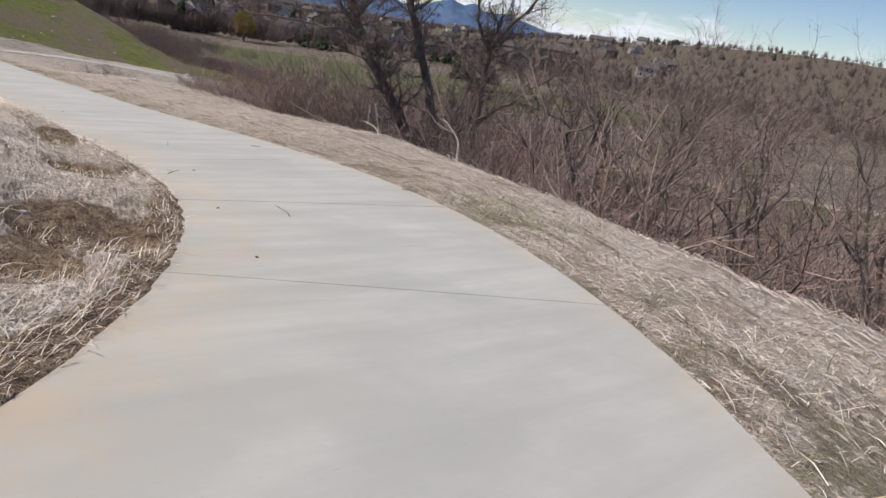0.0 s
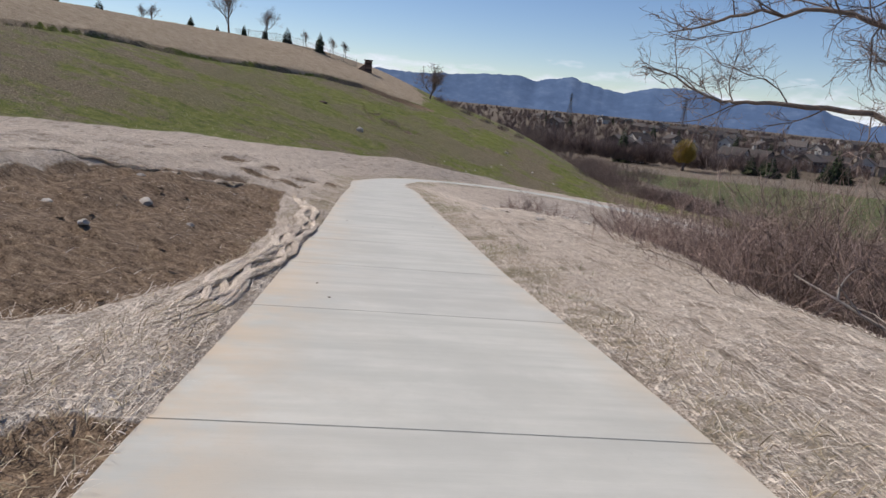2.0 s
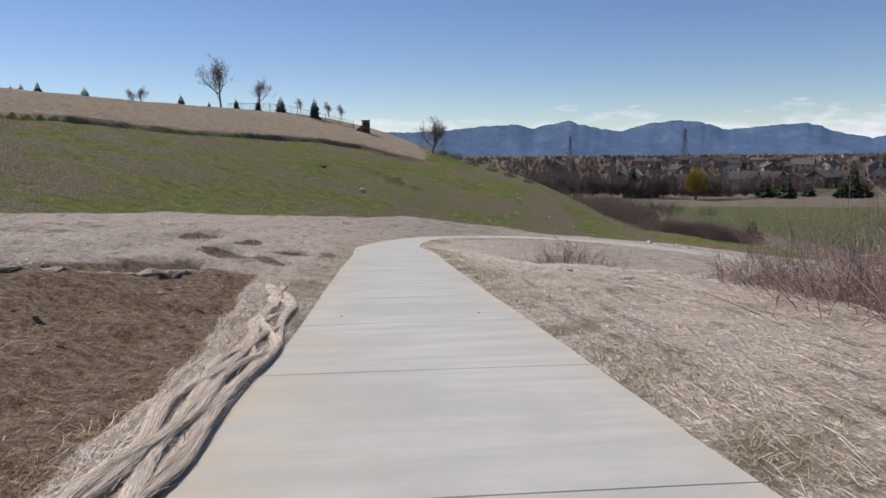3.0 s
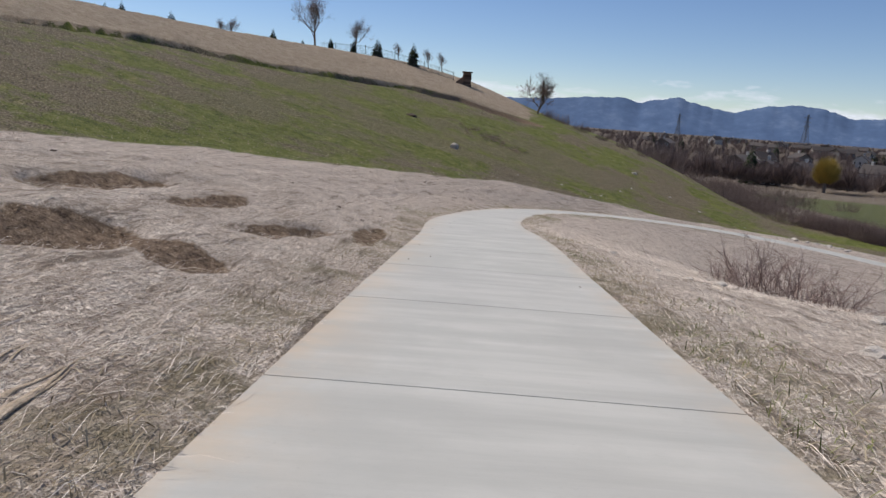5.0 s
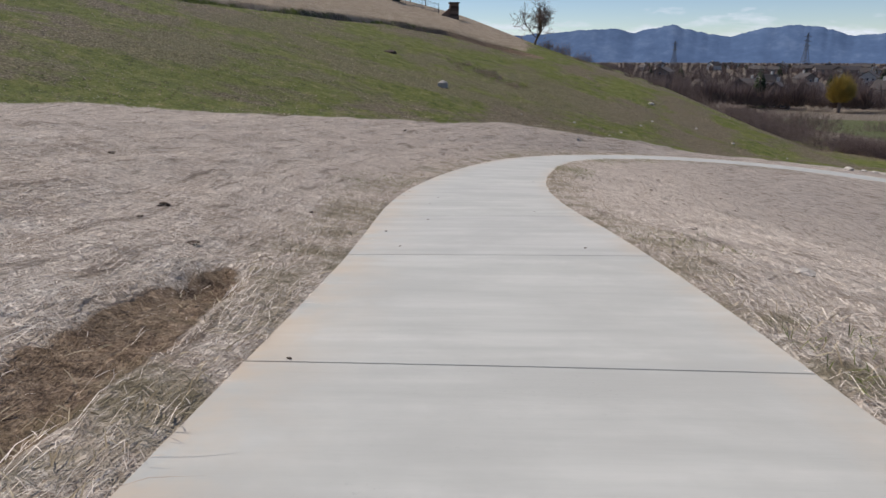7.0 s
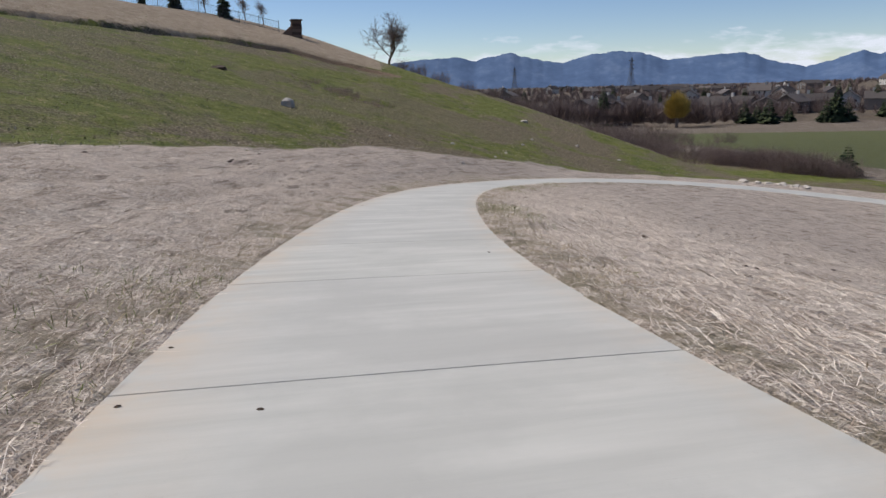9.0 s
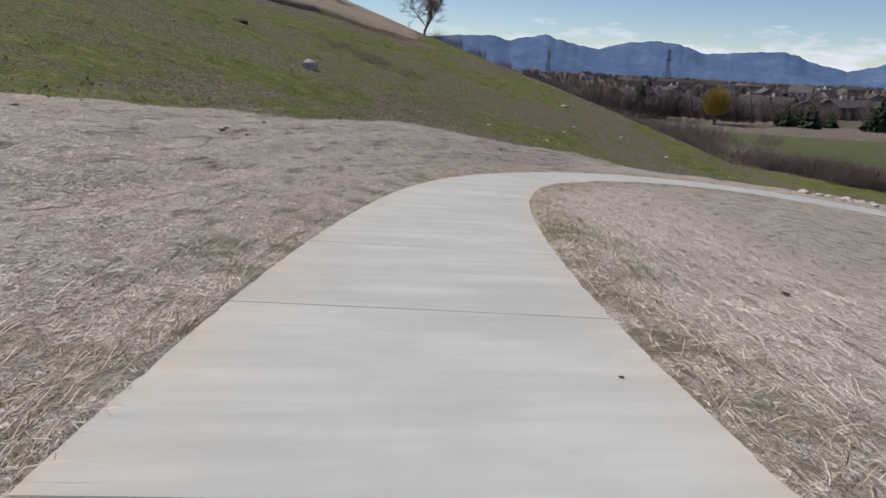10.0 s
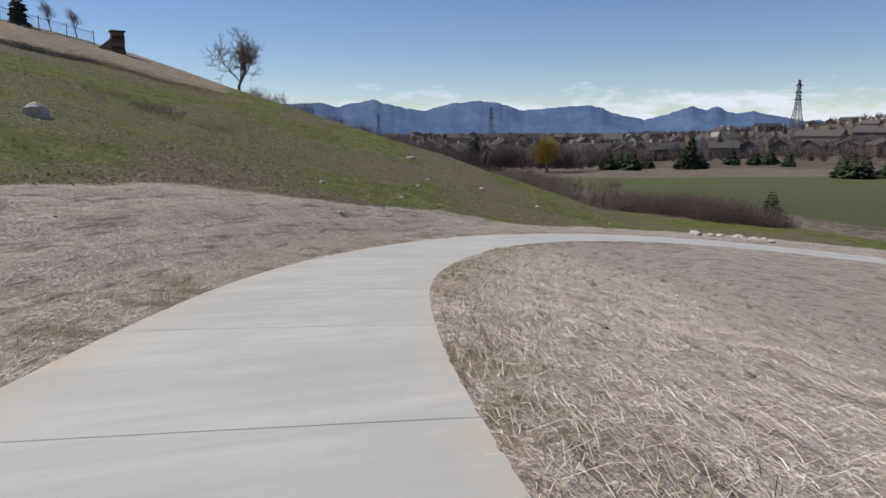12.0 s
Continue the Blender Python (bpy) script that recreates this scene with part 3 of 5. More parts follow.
def guided_tree(seed, label, limbs, twigs, fine=0.004):
    """A bare tree whose main limbs follow set ways; smaller wood grows from them. Each limb: start and end radius, then places."""
    r = np.random.default_rng(seed)
    wood, thin = Shape(), Shape()
    x0, y0 = limbs[0][2][:2]
    z0 = height_at(x0, y0) - 0.2

    def shoot(start, way, length, rad, level):
        pts = limb(r, start, way, length, 0.22 + 0.05 * level, 5, 0.05)
        (wood if level < 1 else thin).tube(pts, np.linspace(rad, max(rad * 0.35, fine * 0.6), 6), 5 if level < 1 else 3)
        m = 7
        k = r.uniform(0.5, 4.95, m)
        i = k.astype(int)
        at, al = pts[i] + (pts[i + 1] - pts[i]) * (k - i)[:, None], (pts[i + 1] - pts[i]) * 5 / length
        slivers(thin, r, at, al + r.normal(0, 0.6, (m, 3)), (length * 0.2, length * 0.55), max(fine * 0.5, 0.0022))
        if level < 2:
            for q, w in zip(at[:5], al[:5]):
                shoot(q, w + r.normal(0, 0.55, 3), length * r.uniform(0.4, 0.7), rad * 0.5, level + 1)
    for r0, r1, *places in limbs:
        p = np.array(places, float) - (x0, y0, z0)
        t = np.linspace(0, 1, len(p))
        tt = np.linspace(0, 1, 4 * len(p))
        q = np.stack([np.interp(tt, t, p[:, c]) for c in range(3)], -1)
        q[1:-1] = (q[:-2] + 2 * q[1:-1] + q[2:]) / 4 + r.normal(0, 0.022, (len(q) - 2, 3))
        wood.tube(q, np.linspace(r0, r1, len(q)) * 0.82, 8)
        size = np.linalg.norm(p[-1] - p[0])
        for _ in range(int(twigs * size)):
            i = r.integers(len(q) // 3, len(q) - 1) if r0 > 0.1 else r.integers(1, len(q) - 1)
            al = q[i + 1] - q[i]
            al /= np.linalg.norm(al)
            shoot(q[i], al + r.normal(0, 0.75, 3) + np.array([0, 0, 0.1]), r.uniform(0.7, 1.5), min(r1 * 0.55, 0.03), 0)
        shoot(q[-1], q[-1] - q[-2], 1.2, r1, 0)
    ob = thing("bare_tree", label, "tree", "bare trees along the creek", m=pose(x0, y0, z0))
    part("trunk", wood.mesh("trunk", BARK, True), ob)
    part("crown", thin.mesh("crown", TWIG), ob, "fine leafless twigs")
    return ob


# the old trees that lean out of the gully
guided_tree(3, "old leafless cottonwood leaning out of the creek gully", (
    (0.20, 0.13, (10.9, 14.7, -4.0), (10.1, 15.3, -1.6), (9.5, 15.7, -0.6), (8.9, 16.05, 0.5), (8.55, 16.3, 1.3)),
    (0.10, 0.05, (8.55, 16.3, 1.3), (8.40, 16.4, 2.1), (8.28, 16.5, 2.8), (7.9, 16.7, 3.3), (7.8, 16.6, 4.2)),
    (0.08, 0.04, (8.6, 16.3, 1.2), (8.95, 16.4, 2.1), (9.3, 16.2, 2.75), (9.75, 15.9, 3.0), (10.0, 15.9, 3.8)),
    (0.07, 0.025, (8.6, 16.3, 1.0), (8.1, 16.25, 1.5), (7.65, 16.55, 2.0), (7.0, 17.0, 2.3), (6.1, 17.6, 2.2)),
    (0.07, 0.02, (8.75, 16.15, 0.75), (8.05, 15.85, 0.95), (7.2, 16.4, 0.98), (6.2, 17.0, 1.02), (5.8, 17.3, 1.0)),
    (0.06, 0.03, (8.45, 16.4, 1.9), (8.0, 16.6, 2.7), (7.4, 16.9, 3.2), (7.1, 17.2, 4.0))), 4.5)
guided_tree(7, "tall upright leafless cottonwood in the creek brush", (
    (0.18, 0.10, (11.6, 15.6, -4.6), (11.5, 15.65, -1.6), (11.05, 15.95, 0), (10.65, 16.2, 1.2), (10.3, 16.45, 2.45), (9.95, 16.7, 3.6), (9.9, 16.8, 5.2)),
    (0.05, 0.02, (10.55, 16.3, 1.75), (10.9, 16.1, 2.15), (11.3, 16.0, 2.3)),
    (0.06, 0.025, (10.33, 16.4, 2.2), (9.75, 16.85, 2.1), (9.3, 17.15, 1.75), (8.9, 17.3, 1.8)),
    (0.06, 0.025, (10.25, 16.5, 2.55), (10.95, 16.0, 2.9), (11.5, 15.8, 3.6))), 4)
guided_tree(11, "forked leafless creek tree above the brush", (
    (0.13, 0.09, (13.0, 15.4, -4.8), (13.05, 15.45, -0.2), (13.05, 15.45, 0.9)),
    (0.08, 0.03, (13.05, 15.45, 0.9), (12.6, 15.75, 1.85), (12.5, 15.8, 2.7), (13.0, 15.5, 3.8)),
    (0.08, 0.03, (13.05, 15.45, 0.9), (13.45, 15.2, 1.75), (14.2, 14.7, 2.9), (14.6, 14.5, 3.6))), 4)
guided_tree(13, "low bleached limb sprawling from the gully edge", (
    (0.07, 0.03, (10.1, 14.2, -3.2), (10.65, 13.8, -1.3), (11.25, 13.4, -0.75), (12.0, 12.9, -0.1), (12.45, 12.6, 0.4)),
    (0.05, 0.02, (10.2, 14.1, -2.8), (10.3, 13.9, -1.4), (10.9, 14.0, -0.5))), 5)
low_tree = bare_tree(37, "low crooked leafless tree over the brush", (12.6, 11.0), 40, trunk_len=3.0, radius=0.12, lean=(0.3, 0.2, 1.0), forks=3, depth=4, twigs=4, fine=0.004)
slim_tree = bare_tree(41, "slim leafless creek tree above the brush", (17.5, 12.0), 90, trunk_len=4.2, radius=0.11, lean=(-0.1, 0.1, 1.0), forks=3, depth=4, twigs=4, fine=0.004)
rng = np.random.default_rng(5)
for x, y, k, size in ((14.6, 13.2, 2, 1.15), (16.5, 7.0, 2, 1.2), (19.0, 16.5, 2, 1.3), (11.5, 5.5, 2, 0.85), (21, 22, 2, 0.8), (23, 9, 0, 1.0), (19.5, 25, 2, 0.7),
                      (26, 16, 1, 0.95), (13.4, 0.5, 2, 0.9), (18, 1.0, 1, 0.9), (24, 2, 2, 1.1), (31, 8, 1, 1.0), (30, 20, 2, 1.3), (16.5, 20.0, 2, 0.8), (13.5, 8.5, 1, 0.75), (20, 10, 2, 1.3), (17.5, 4.0, 0, 0.9), (22.5, 13, 2, 1.4), (27, 6, 1, 1.1), (33, 14, 2, 1.5), (36, 4, 1, 1.2), (14.8, 17.8, 2, 1.1), (38, 22, 2, 1.5), (29, 26, 2, 0.9), (20, -4, 2, 1.2)):
    stand((slim_tree, slim_tree, low_tree)[k], x, y, rng.uniform(0, 360), size * rng.uniform(0.9, 1.1))

def swell(x, y):
    """How much further the brush stands up where the creek bends away from the trail."""
    return 2.2 * smoothstep(32, 48, np.degrees(np.arctan2(x - 1.2, y - 14)))


# thicket in the gully
clumps = []
for k, (label, mat, tall, stems, thick, wide, twigs) in enumerate((("grey-brown leafless brush thicket beside the creek", BRUSH_TWIG, 3.2, 40, 0.009, 2.4, 30), ("tall thin leafless brush in the gully", TWIG, 4.8, 32, 0.012, 2.8, 30),
                                                      ("low tangled bare brush at the foot of the bank", BRUSH_TWIG, 2.0, 48, 0.007, 2.0, 22), ("reddish leafless dogwood brush", RED_TWIG, 1.8, 50, 0.006, 1.8, 22),
                                                      ("tall grey brush further into the creek bottom", BRUSH_TWIG, 6.0, 30, 0.024, 4.2, 22))):
    ob = thing("shrub", label, "shrub", "creek thicket", m=pose(12 + 3 * k, -34, height_at(12 + 3 * k, -34)))
    for j in range(2):
        part("branch", brush_mesh(50 + 10 * j + k, stems // 2, tall, wide, mat, "branch", twigs, thick, 0.55), ob)
    clumps.append(ob)
deep = []
for i in range(520):
    s = rng.uniform(-8, 44) if i < 240 else rng.uniform(-8, 56)
    k = int((s + 16) / STEP)
    e = rng.uniform(1.2, 5.5) if i < 130 else rng.uniform(4, 13) if i < 240 else rng.uniform(10, 75)
    c = min(max(2.4 + 0.11 * (s - 10), 2.3), 4.2) + HALF
    x, y = CX[k] + (c + e) * math.cos(_th[k]), CY[k] - (c + e) * math.sin(_th[k])
    if y > (22 + (x - 1.5) * 0.74 if i < 240 else 26.5 + (x - 1.5) * 0.91) or y > 62 or y < -30 or (s > 36 and e < (s - 36) * 1.5):
        continue
    if i >= 240:
        deep.append((x, y, rng.uniform(0, 2 * np.pi), rng.uniform(0.75, 1.2)))
        continue
    kind = rng.choice([0, 1, 2, 2]) if e < 4.5 else rng.choice([0, 1, 1, 4])
    if e < 3.6 and 1 < s < 8:
        kind = 3
    room = float(np.interp(s, S_ALL, CZ)) + float(np.interp(s, [4, 12, 26, 36], [1.2, 1.0, 0.8, 0.0])) + (float(swell(x, y)) if e > 4 else 0.0) - height_at(x, y)
    tall = (3.2, 4.8, 2.0, 1.8, 6.0)[kind]
    stand(clumps[kind], x, y, rng.uniform(0, 360), min(rng.uniform(0.7, 1.15) * (0.6 if e < 2.6 else 1), max(room, 0.8) / tall))


# brush that grows out over the crest of the gully further on
for i in range(54):
    x, y = rng.uniform(7.2, 15.5), rng.uniform(16.5, 27.5)
    if y > 21.6 + (x - 1.5) * 0.74 or x < 7.2 + 0.25 * max(0, 20 - y):
        continue
    top = float(np.interp(y, [16, 20, 23, 27], [1.0, 0.4, -0.6, -1.2])) + rng.uniform(-0.5, 0.4)
    need = max(top - height_at(x, y), 0.7)
    kind = 2 if need < 1.6 else 0 if need < 3.0 else 1
    stand(clumps[kind], x, y, rng.uniform(0, 360), need / (3.2, 4.8, 2.0)[kind])


def joined_brush(name, seeds, places, label, tall, wide, stems, twigs, thick, mat, free=False):
    """Brush too deep to tell apart, as one mesh."""
    kinds = [brush_mesh(q, stems, tall, wide, mat, "brush", twigs, thick, 0.5) for q in seeds]
    raw = []
    for me in kinds:
        co = np.empty(len(me.vertices) * 3)
        me.vertices.foreach_get("co", co)
        raw.append((co.reshape(-1, 3), [tuple(p.vertices) for p in me.polygons]))
    px_, py_ = np.array([p[0] for p in places]), np.array([p[1] for p in places])
    zz, (s_, _, _, zp_) = land_height(px_, py_), along_path(px_, py_)
    room = 99 + 0 * zz if free else zp_ + np.interp(s_, [4, 12, 26, 36, 46], [1.3, 1.0, 0.9, 0.2, -0.6]) + swell(px_, py_) - zz
    vs, fs, n = [], [], 0
    for j, ((x, y, a, size), z) in enumerate(zip(places, zz)):
        size = min(size, max(room[j], 0.9) / tall)
        co, faces = raw[j % len(raw)]
        q = co * size
        vs.append(np.stack([q[:, 0] * math.cos(a) - q[:, 1] * math.sin(a) + x, q[:, 0] * math.sin(a) + q[:, 1] * math.cos(a) + y, q[:, 2] + z], -1))
        fs += [tuple(i + n for i in f) for f in faces]
        n += len(co)
    return thing(name, label, "brush", kind="stuff", me=mesh_of(name, np.concatenate(vs), fs, mat))


while len(deep) < 350:
    x = rng.uniform(10, 40)
    y = rng.uniform(0.55 * x + 8, 25 + (x - 1.5) * 0.9)
    if y < 60:
        deep.append((x, y, rng.uniform(0, 2 * np.pi), rng.uniform(1.0, 1.4)))
joined_brush("brush", (91, 92), deep, "deep grey-brown leafless brush filling the creek bottom", 5.6, 4.4, 22, 30, 0.017, BRUSH_TWIG)


# ---- the concrete path ----
def slab_mesh(s0, s1):
    n = 8
    ss = np.concatenate([[s0], np.linspace(s0 + 0.007, s1 - 0.007, n), [s1]])
    x, y, z, th = [np.interp(ss, S_ALL, a) for a in (CX, CY, CZ, _th)]
    cross = [(-HALF, -0.16), (-HALF, -0.015), (-HALF + 0.015, 0), (-HALF + 0.35, 0.002), (-HALF + 0.75, 0.003), (0, 0.004), (HALF - 0.35, 0.002), (HALF - 0.015, 0), (HALF, -0.015), (HALF, -0.16)]
    silt = [1, 1, 1, 0.6, 0.16, 0, 0.05, 0.6, 0.7, 0.7] if s0 < 26 else [0.9, 0.9, 0.9, 0.25, 0, 0, 0.05, 0.6, 0.7, 0.7]
    vs, w = [], []
    for i in range(len(ss)):
        for (a, h), q in zip(cross, silt):
            down = -0.009 if i in (0, len(ss) - 1) and h > -0.1 else 0
            vs.append((x[i] + a * math.cos(th[i]), y[i] - a * math.sin(th[i]), z[i] + h + down))
            w.append(q)
    m = len(cross)
    fs = [(i * m + j, i * m + j + 1, (i + 1) * m + j + 1, (i + 1) * m + j) for i in range(len(ss) - 1) for j in range(m - 1)]
    fs += [tuple(range(m - 1, -1, -1)), tuple((len(ss) - 1) * m + j for j in range(m))]
    me = mesh_of("slab", vs, [f[::-1] for f in fs], CONCRETE)
    me.attributes.new("silt", "FLOAT", "POINT").data.foreach_set("value", np.array(w, np.float32))
    return me


bed = Shape()
ss = np.arange(-15.5, 141, 1.5)
x, y, z, th = [np.interp(ss, S_ALL, a) for a in (CX, CY, CZ, _th)]
for i in range(len(ss)):
    for a, h in ((-HALF + 0.05, -0.30), (-HALF + 0.05, -0.13), (HALF - 0.05, -0.13), (HALF - 0.05, -0.30)):
        bed.v.append((x[i] + a * math.cos(th[i]), y[i] - a * math.sin(th[i]), z[i] + h))
bed.f = [(i * 4 + j, (i + 1) * 4 + j, (i + 1) * 4 + (j + 1) % 4, i * 4 + (j + 1) % 4) for i in range(len(ss) - 1) for j in range(4)]
pavement = thing("pavement", "pale grey broom-finished concrete trail with sawn joints", "path", kind="structure", me=bed.mesh("pavement", CLOD))
# joints by their stations: sawn about every 3 m, not quite evenly
JOINTS = [-14.9, -11.8, -8.75, -5.7, -2.6, 0.5, 3.55, 6.6, 9.7, 12.77, 15.9, 18.85, 21.75, 24.65, 27.55, 30.45, 33.35, 36.3, 39.1, 42.2, 45.5, 48.8, 52.1, 55.2, 58.1, 61.1, 64.05, 67.1]
while JOINTS[-1] < 137:
    JOINTS.append(JOINTS[-1] + 3.05)
for a, b in zip(JOINTS, JOINTS[1:]):
    part("slab", slab_mesh(a + 0.003, b - 0.003), pavement)


# ---- straw, grass and stones beside the path ----
def off_path(s, a):
    """The place at station s, a metres right of the centre line."""
    th = np.interp(s, S_ALL, _th)
    return np.interp(s, S_ALL, CX) + a * np.cos(th), np.interp(s, S_ALL, CY) - a * np.sin(th), th


def blades(name, count, seed, s_range, reach, long, wide, mat, tilt, turn_spread, sides=(-1, 1), near=1.6, patch=None, crossed=0.25, start=0.04, label="", category="straw"):
    """Loose blades on the ground, one mesh: a bent strip each."""
    r = np.random.default_rng(seed)
    s = r.uniform(*s_range, count)
    e = reach * r.uniform(0, 1, count) ** near + start
    side = r.choice(sides, count)
    x, y, th = off_path(s, side * (HALF + e))
    keep = np.ones(count, bool)
    if patch is not None:
        keep &= patch(x, y, s, e, side) > r.uniform(0, 1, count)
    keep &= y < straw_limit(x) + 1
    s, e, side, x, y, th = [a[keep] for a in (s, e, side, x, y, th)]
    n = len(s)
    z = land_height(x, y)
    head = th + r.normal(0, turn_spread, n) + np.where(r.uniform(0, 1, n) < crossed, 1.4, 0)
    up = np.abs(r.normal(0, tilt, n))
    ln, wd = r.uniform(*long, n), r.uniform(*wide, n)
    d = np.stack([np.sin(head) * np.cos(up), np.cos(head) * np.cos(up), np.sin(up)], -1)
    q = np.stack([np.cos(head), -np.sin(head), r.normal(0, 0.35, n)], -1)
    base = np.stack([x, y, z + 0.006 + r.uniform(0, 0.02, n)], -1)
    slope = np.stack([0 * x, 0 * x, -0.1 * np.cos(head) * ln], -1)
    mid, tip = base + d * (ln * 0.5)[:, None] + slope * 0.5, base + d * ln[:, None] + slope
    mid[:, 2] += 0.08 * ln
    w = (q * wd[:, None]) / 2
    v = np.stack([base - w, base + w, mid + w, mid - w, tip], 1).reshape(-1, 3)
    k = np.arange(n)[:, None] * 5
    me = mesh_of(name, v, [tuple(f) for f in (k + [0, 1, 2, 3]).tolist()] + [tuple(f) for f in (k + [3, 2, 4]).tolist()], mat)
    return thing(name, label, category, kind="stuff", me=me)


def straw_cover(x, y, s, e, side):
    """How thickly straw lies: gone from bare earth and thin in patches."""
    lying = np.clip(1 - soil_patch(x, y) * 0.93 - 0.55 * (fbm(x, y, 0.9, 41) > 0.12), 0, 1)
    lying = lying * np.where((side > 0) & (s < 36), smoothstep(4.6, 3.6, e), 1)
    return lying * np.where((side > 0) | (s > 27), 0.3 + 0.7 * smoothstep(0.1, 0.75, e + 0.8 * fbm(x, y, 0.8, 66)), 0.6 + 0.4 * smoothstep(0.05, 0.3, e))


blades("straw", 230000, 1, (-5, 84), 6.5, (0.04, 0.12), (0.0016, 0.0036), STRAW, 0.16, 1.1, near=1.5, start=-0.03, patch=straw_cover,
       label="pale dry straw strewn over the slopes beside the trail", category="straw")
blades("straw", 90000, 21, (-5, 84), 5.0, (0.18, 0.45), (0.0016, 0.0034), STRAW, 0.03, 0.16, near=1.4, crossed=0.06, start=0.02, patch=straw_cover,
       label="long combed strands of the straw matting beside the trail", category="straw")
blades("straw", 60000, 12, (-5, 92), 12, (0.07, 0.2), (0.003, 0.0055), STRAW, 0.22, 1.1, near=0.9, start=3.5,
       patch=lambda x, y, s, e, side: np.clip(1 - soil_patch(x, y) - 0.7 * (fbm(x, y, 0.5, 43) > 0.08), 0, 1) * np.where((side > 0) & (s < 40), 0, 1),
       label="loose straw over the wider slopes round the bend", category="straw")


def netting_roll(seed, places, wide, tall, strands, label, twist=0.7):
    """Straw netting gathered into a twisted rope along the ground: lumpy folds with loose strands over them."""
    r = np.random.default_rng(seed)
    p = np.array(places, float)
    run = np.concatenate([[0], np.cumsum(np.hypot(*np.diff(p, axis=0).T))])
    n = int(run[-1] / 0.07)
    u = np.linspace(0, run[-1], n)
    cx, cy = np.interp(u, run, p[:, 0]) + 0.05 * np.sin(u * 1.7), np.interp(u, run, p[:, 1])
    dx, dy = np.gradient(cx), np.gradient(cy)
    ln = np.hypot(dx, dy)
    ax, ay = dy / ln, -dx / ln
    ob = thing("straw_netting", label, "netting", "straw netting rolls", m=pose(0, 0, 0))
    for fold in range(6):
        off = wide * 0.42 * np.sin(u * twist * (1 + 0.25 * (fold % 3)) + fold * 1.05 + 0.5 * np.sin(u * 1.9 + fold))
        lift = 0.35 * tall * (1 + np.cos(u * twist + fold * 1.05))
        rad = tall * (0.62 + 0.5 * (value_noise(u, 0 * u + fold, 1.6, seed + fold) - 0.5)) * (0.08 + 0.92 * smoothstep(0, 2.2, u) * smoothstep(0, 1.6, run[-1] - u))
        x, y = cx + ax * off, cy + ay * off
        z = land_height(x, y) + lift * 0.5 * smoothstep(0, 2.0, u) * smoothstep(0, 1.6, run[-1] - u)
        sh = Shape()
        k = np.arange(14) * 2 * np.pi / 14
        fluted = 1 + 0.10 * np.sin(k * 5 + fold)[None] + 0.05 * r.normal(0, 1, (n, 14))
        ring = np.stack([x[:, None] + ax[:, None] * np.cos(k) * rad[:, None] * fluted * 2.1, y[:, None] + ay[:, None] * np.cos(k) * rad[:, None] * fluted * 2.1, z[:, None] + np.sin(k) * rad[:, None] * fluted], -1)
        me = mesh_of("fold", ring.reshape(-1, 3), [(i * 14 + j, i * 14 + (j + 1) % 14, (i + 1) * 14 + (j + 1) % 14, (i + 1) * 14 + j) for i in range(n - 1) for j in range(14)], NETTING, True)
        part("fold", me, ob)
        m = strands
        i = r.integers(n // 14, n - n // 14 - 10, m)
        a = r.uniform(0.1, np.pi - 0.1, m)
        def at(i, a):
            return np.stack([x[i] + ax[i] * np.cos(a) * rad[i] * 2.16, y[i] + ay[i] * np.cos(a) * rad[i] * 2.16, z[i] + np.sin(a) * rad[i] * 1.08], -1)
        a2 = a + r.normal(0, 0.14, m)
        q0, q1, q2 = at(i, a), at(i + r.integers(2, 5, m), (a + a2) / 2), at(i + r.integers(5, 9, m), a2)
        q1[:, 2] += 0.004
        q2 += r.normal(0, 0.012, (m, 3))
        w = np.stack([ax[i], ay[i], r.normal(0, 0.4, m)], -1) * r.uniform(0.0009, 0.002, m)[:, None]
        v = np.stack([q0 - w, q0 + w, q1 + w, q1 - w, q2], 1).reshape(-1, 3)
        b = np.arange(m)[:, None] * 5
        part("straw_fringe", mesh_of("straw_fringe", v, [tuple(g) for g in (b + [0, 1, 2, 3]).tolist()] + [tuple(g) for g in (b + [3, 2, 4]).tolist()], STRAW), ob, "loose straw strands")
    return ob


def beside(stations, reaches):
    return [tuple(float(q) for q in off_path(a, -(HALF + e))[:2]) for a, e in zip(stations, reaches)]


netting_roll(4, beside((17.4, 19, 21, 23, 25, 27, 29, 31, 33), (0.42, 0.30, 0.20, 0.17, 0.20, 0.26, 0.42, 0.75, 1.1)), 0.40, 0.036, 9000, "straw netting bunched into a twisted roll beside the concrete", 0.5)
netting_roll(9, ((-4.6, 20.0), (-4.0, 21.6), (-3.45, 23.4), (-2.75, 25.2), (-2.3, 27.2), (-2.15, 28.8)), 0.14, 0.03, 1400, "thin straw netting edge folded up along the bare earth")
blades("dry_grass", 34000, 3, (-5, 84), 0.75, (0.05, 0.16), (0.003, 0.007), DRY, 0.5, 1.5, near=1.3, patch=lambda x, y, s, e, side: np.clip(0.35 + 1.6 * fbm(x, y, 0.6, 51), 0, 1),
       label="short dry grass along the edge of the concrete", category="grass")
blades("grass", 48000, 4, (-5, 84), 1.3, (0.04, 0.13), (0.003, 0.007), GRASS, 0.6, 1.5, near=1.2, patch=lambda x, y, s, e, side: np.clip(5 * (fbm(x, y, 0.45, 61) - 0.03), 0, 1) * np.where(side > 0, 1, 0.5) * ((side > 0) | (s > 27)),
       label="sprouting green grass tufts beside the trail", category="grass")

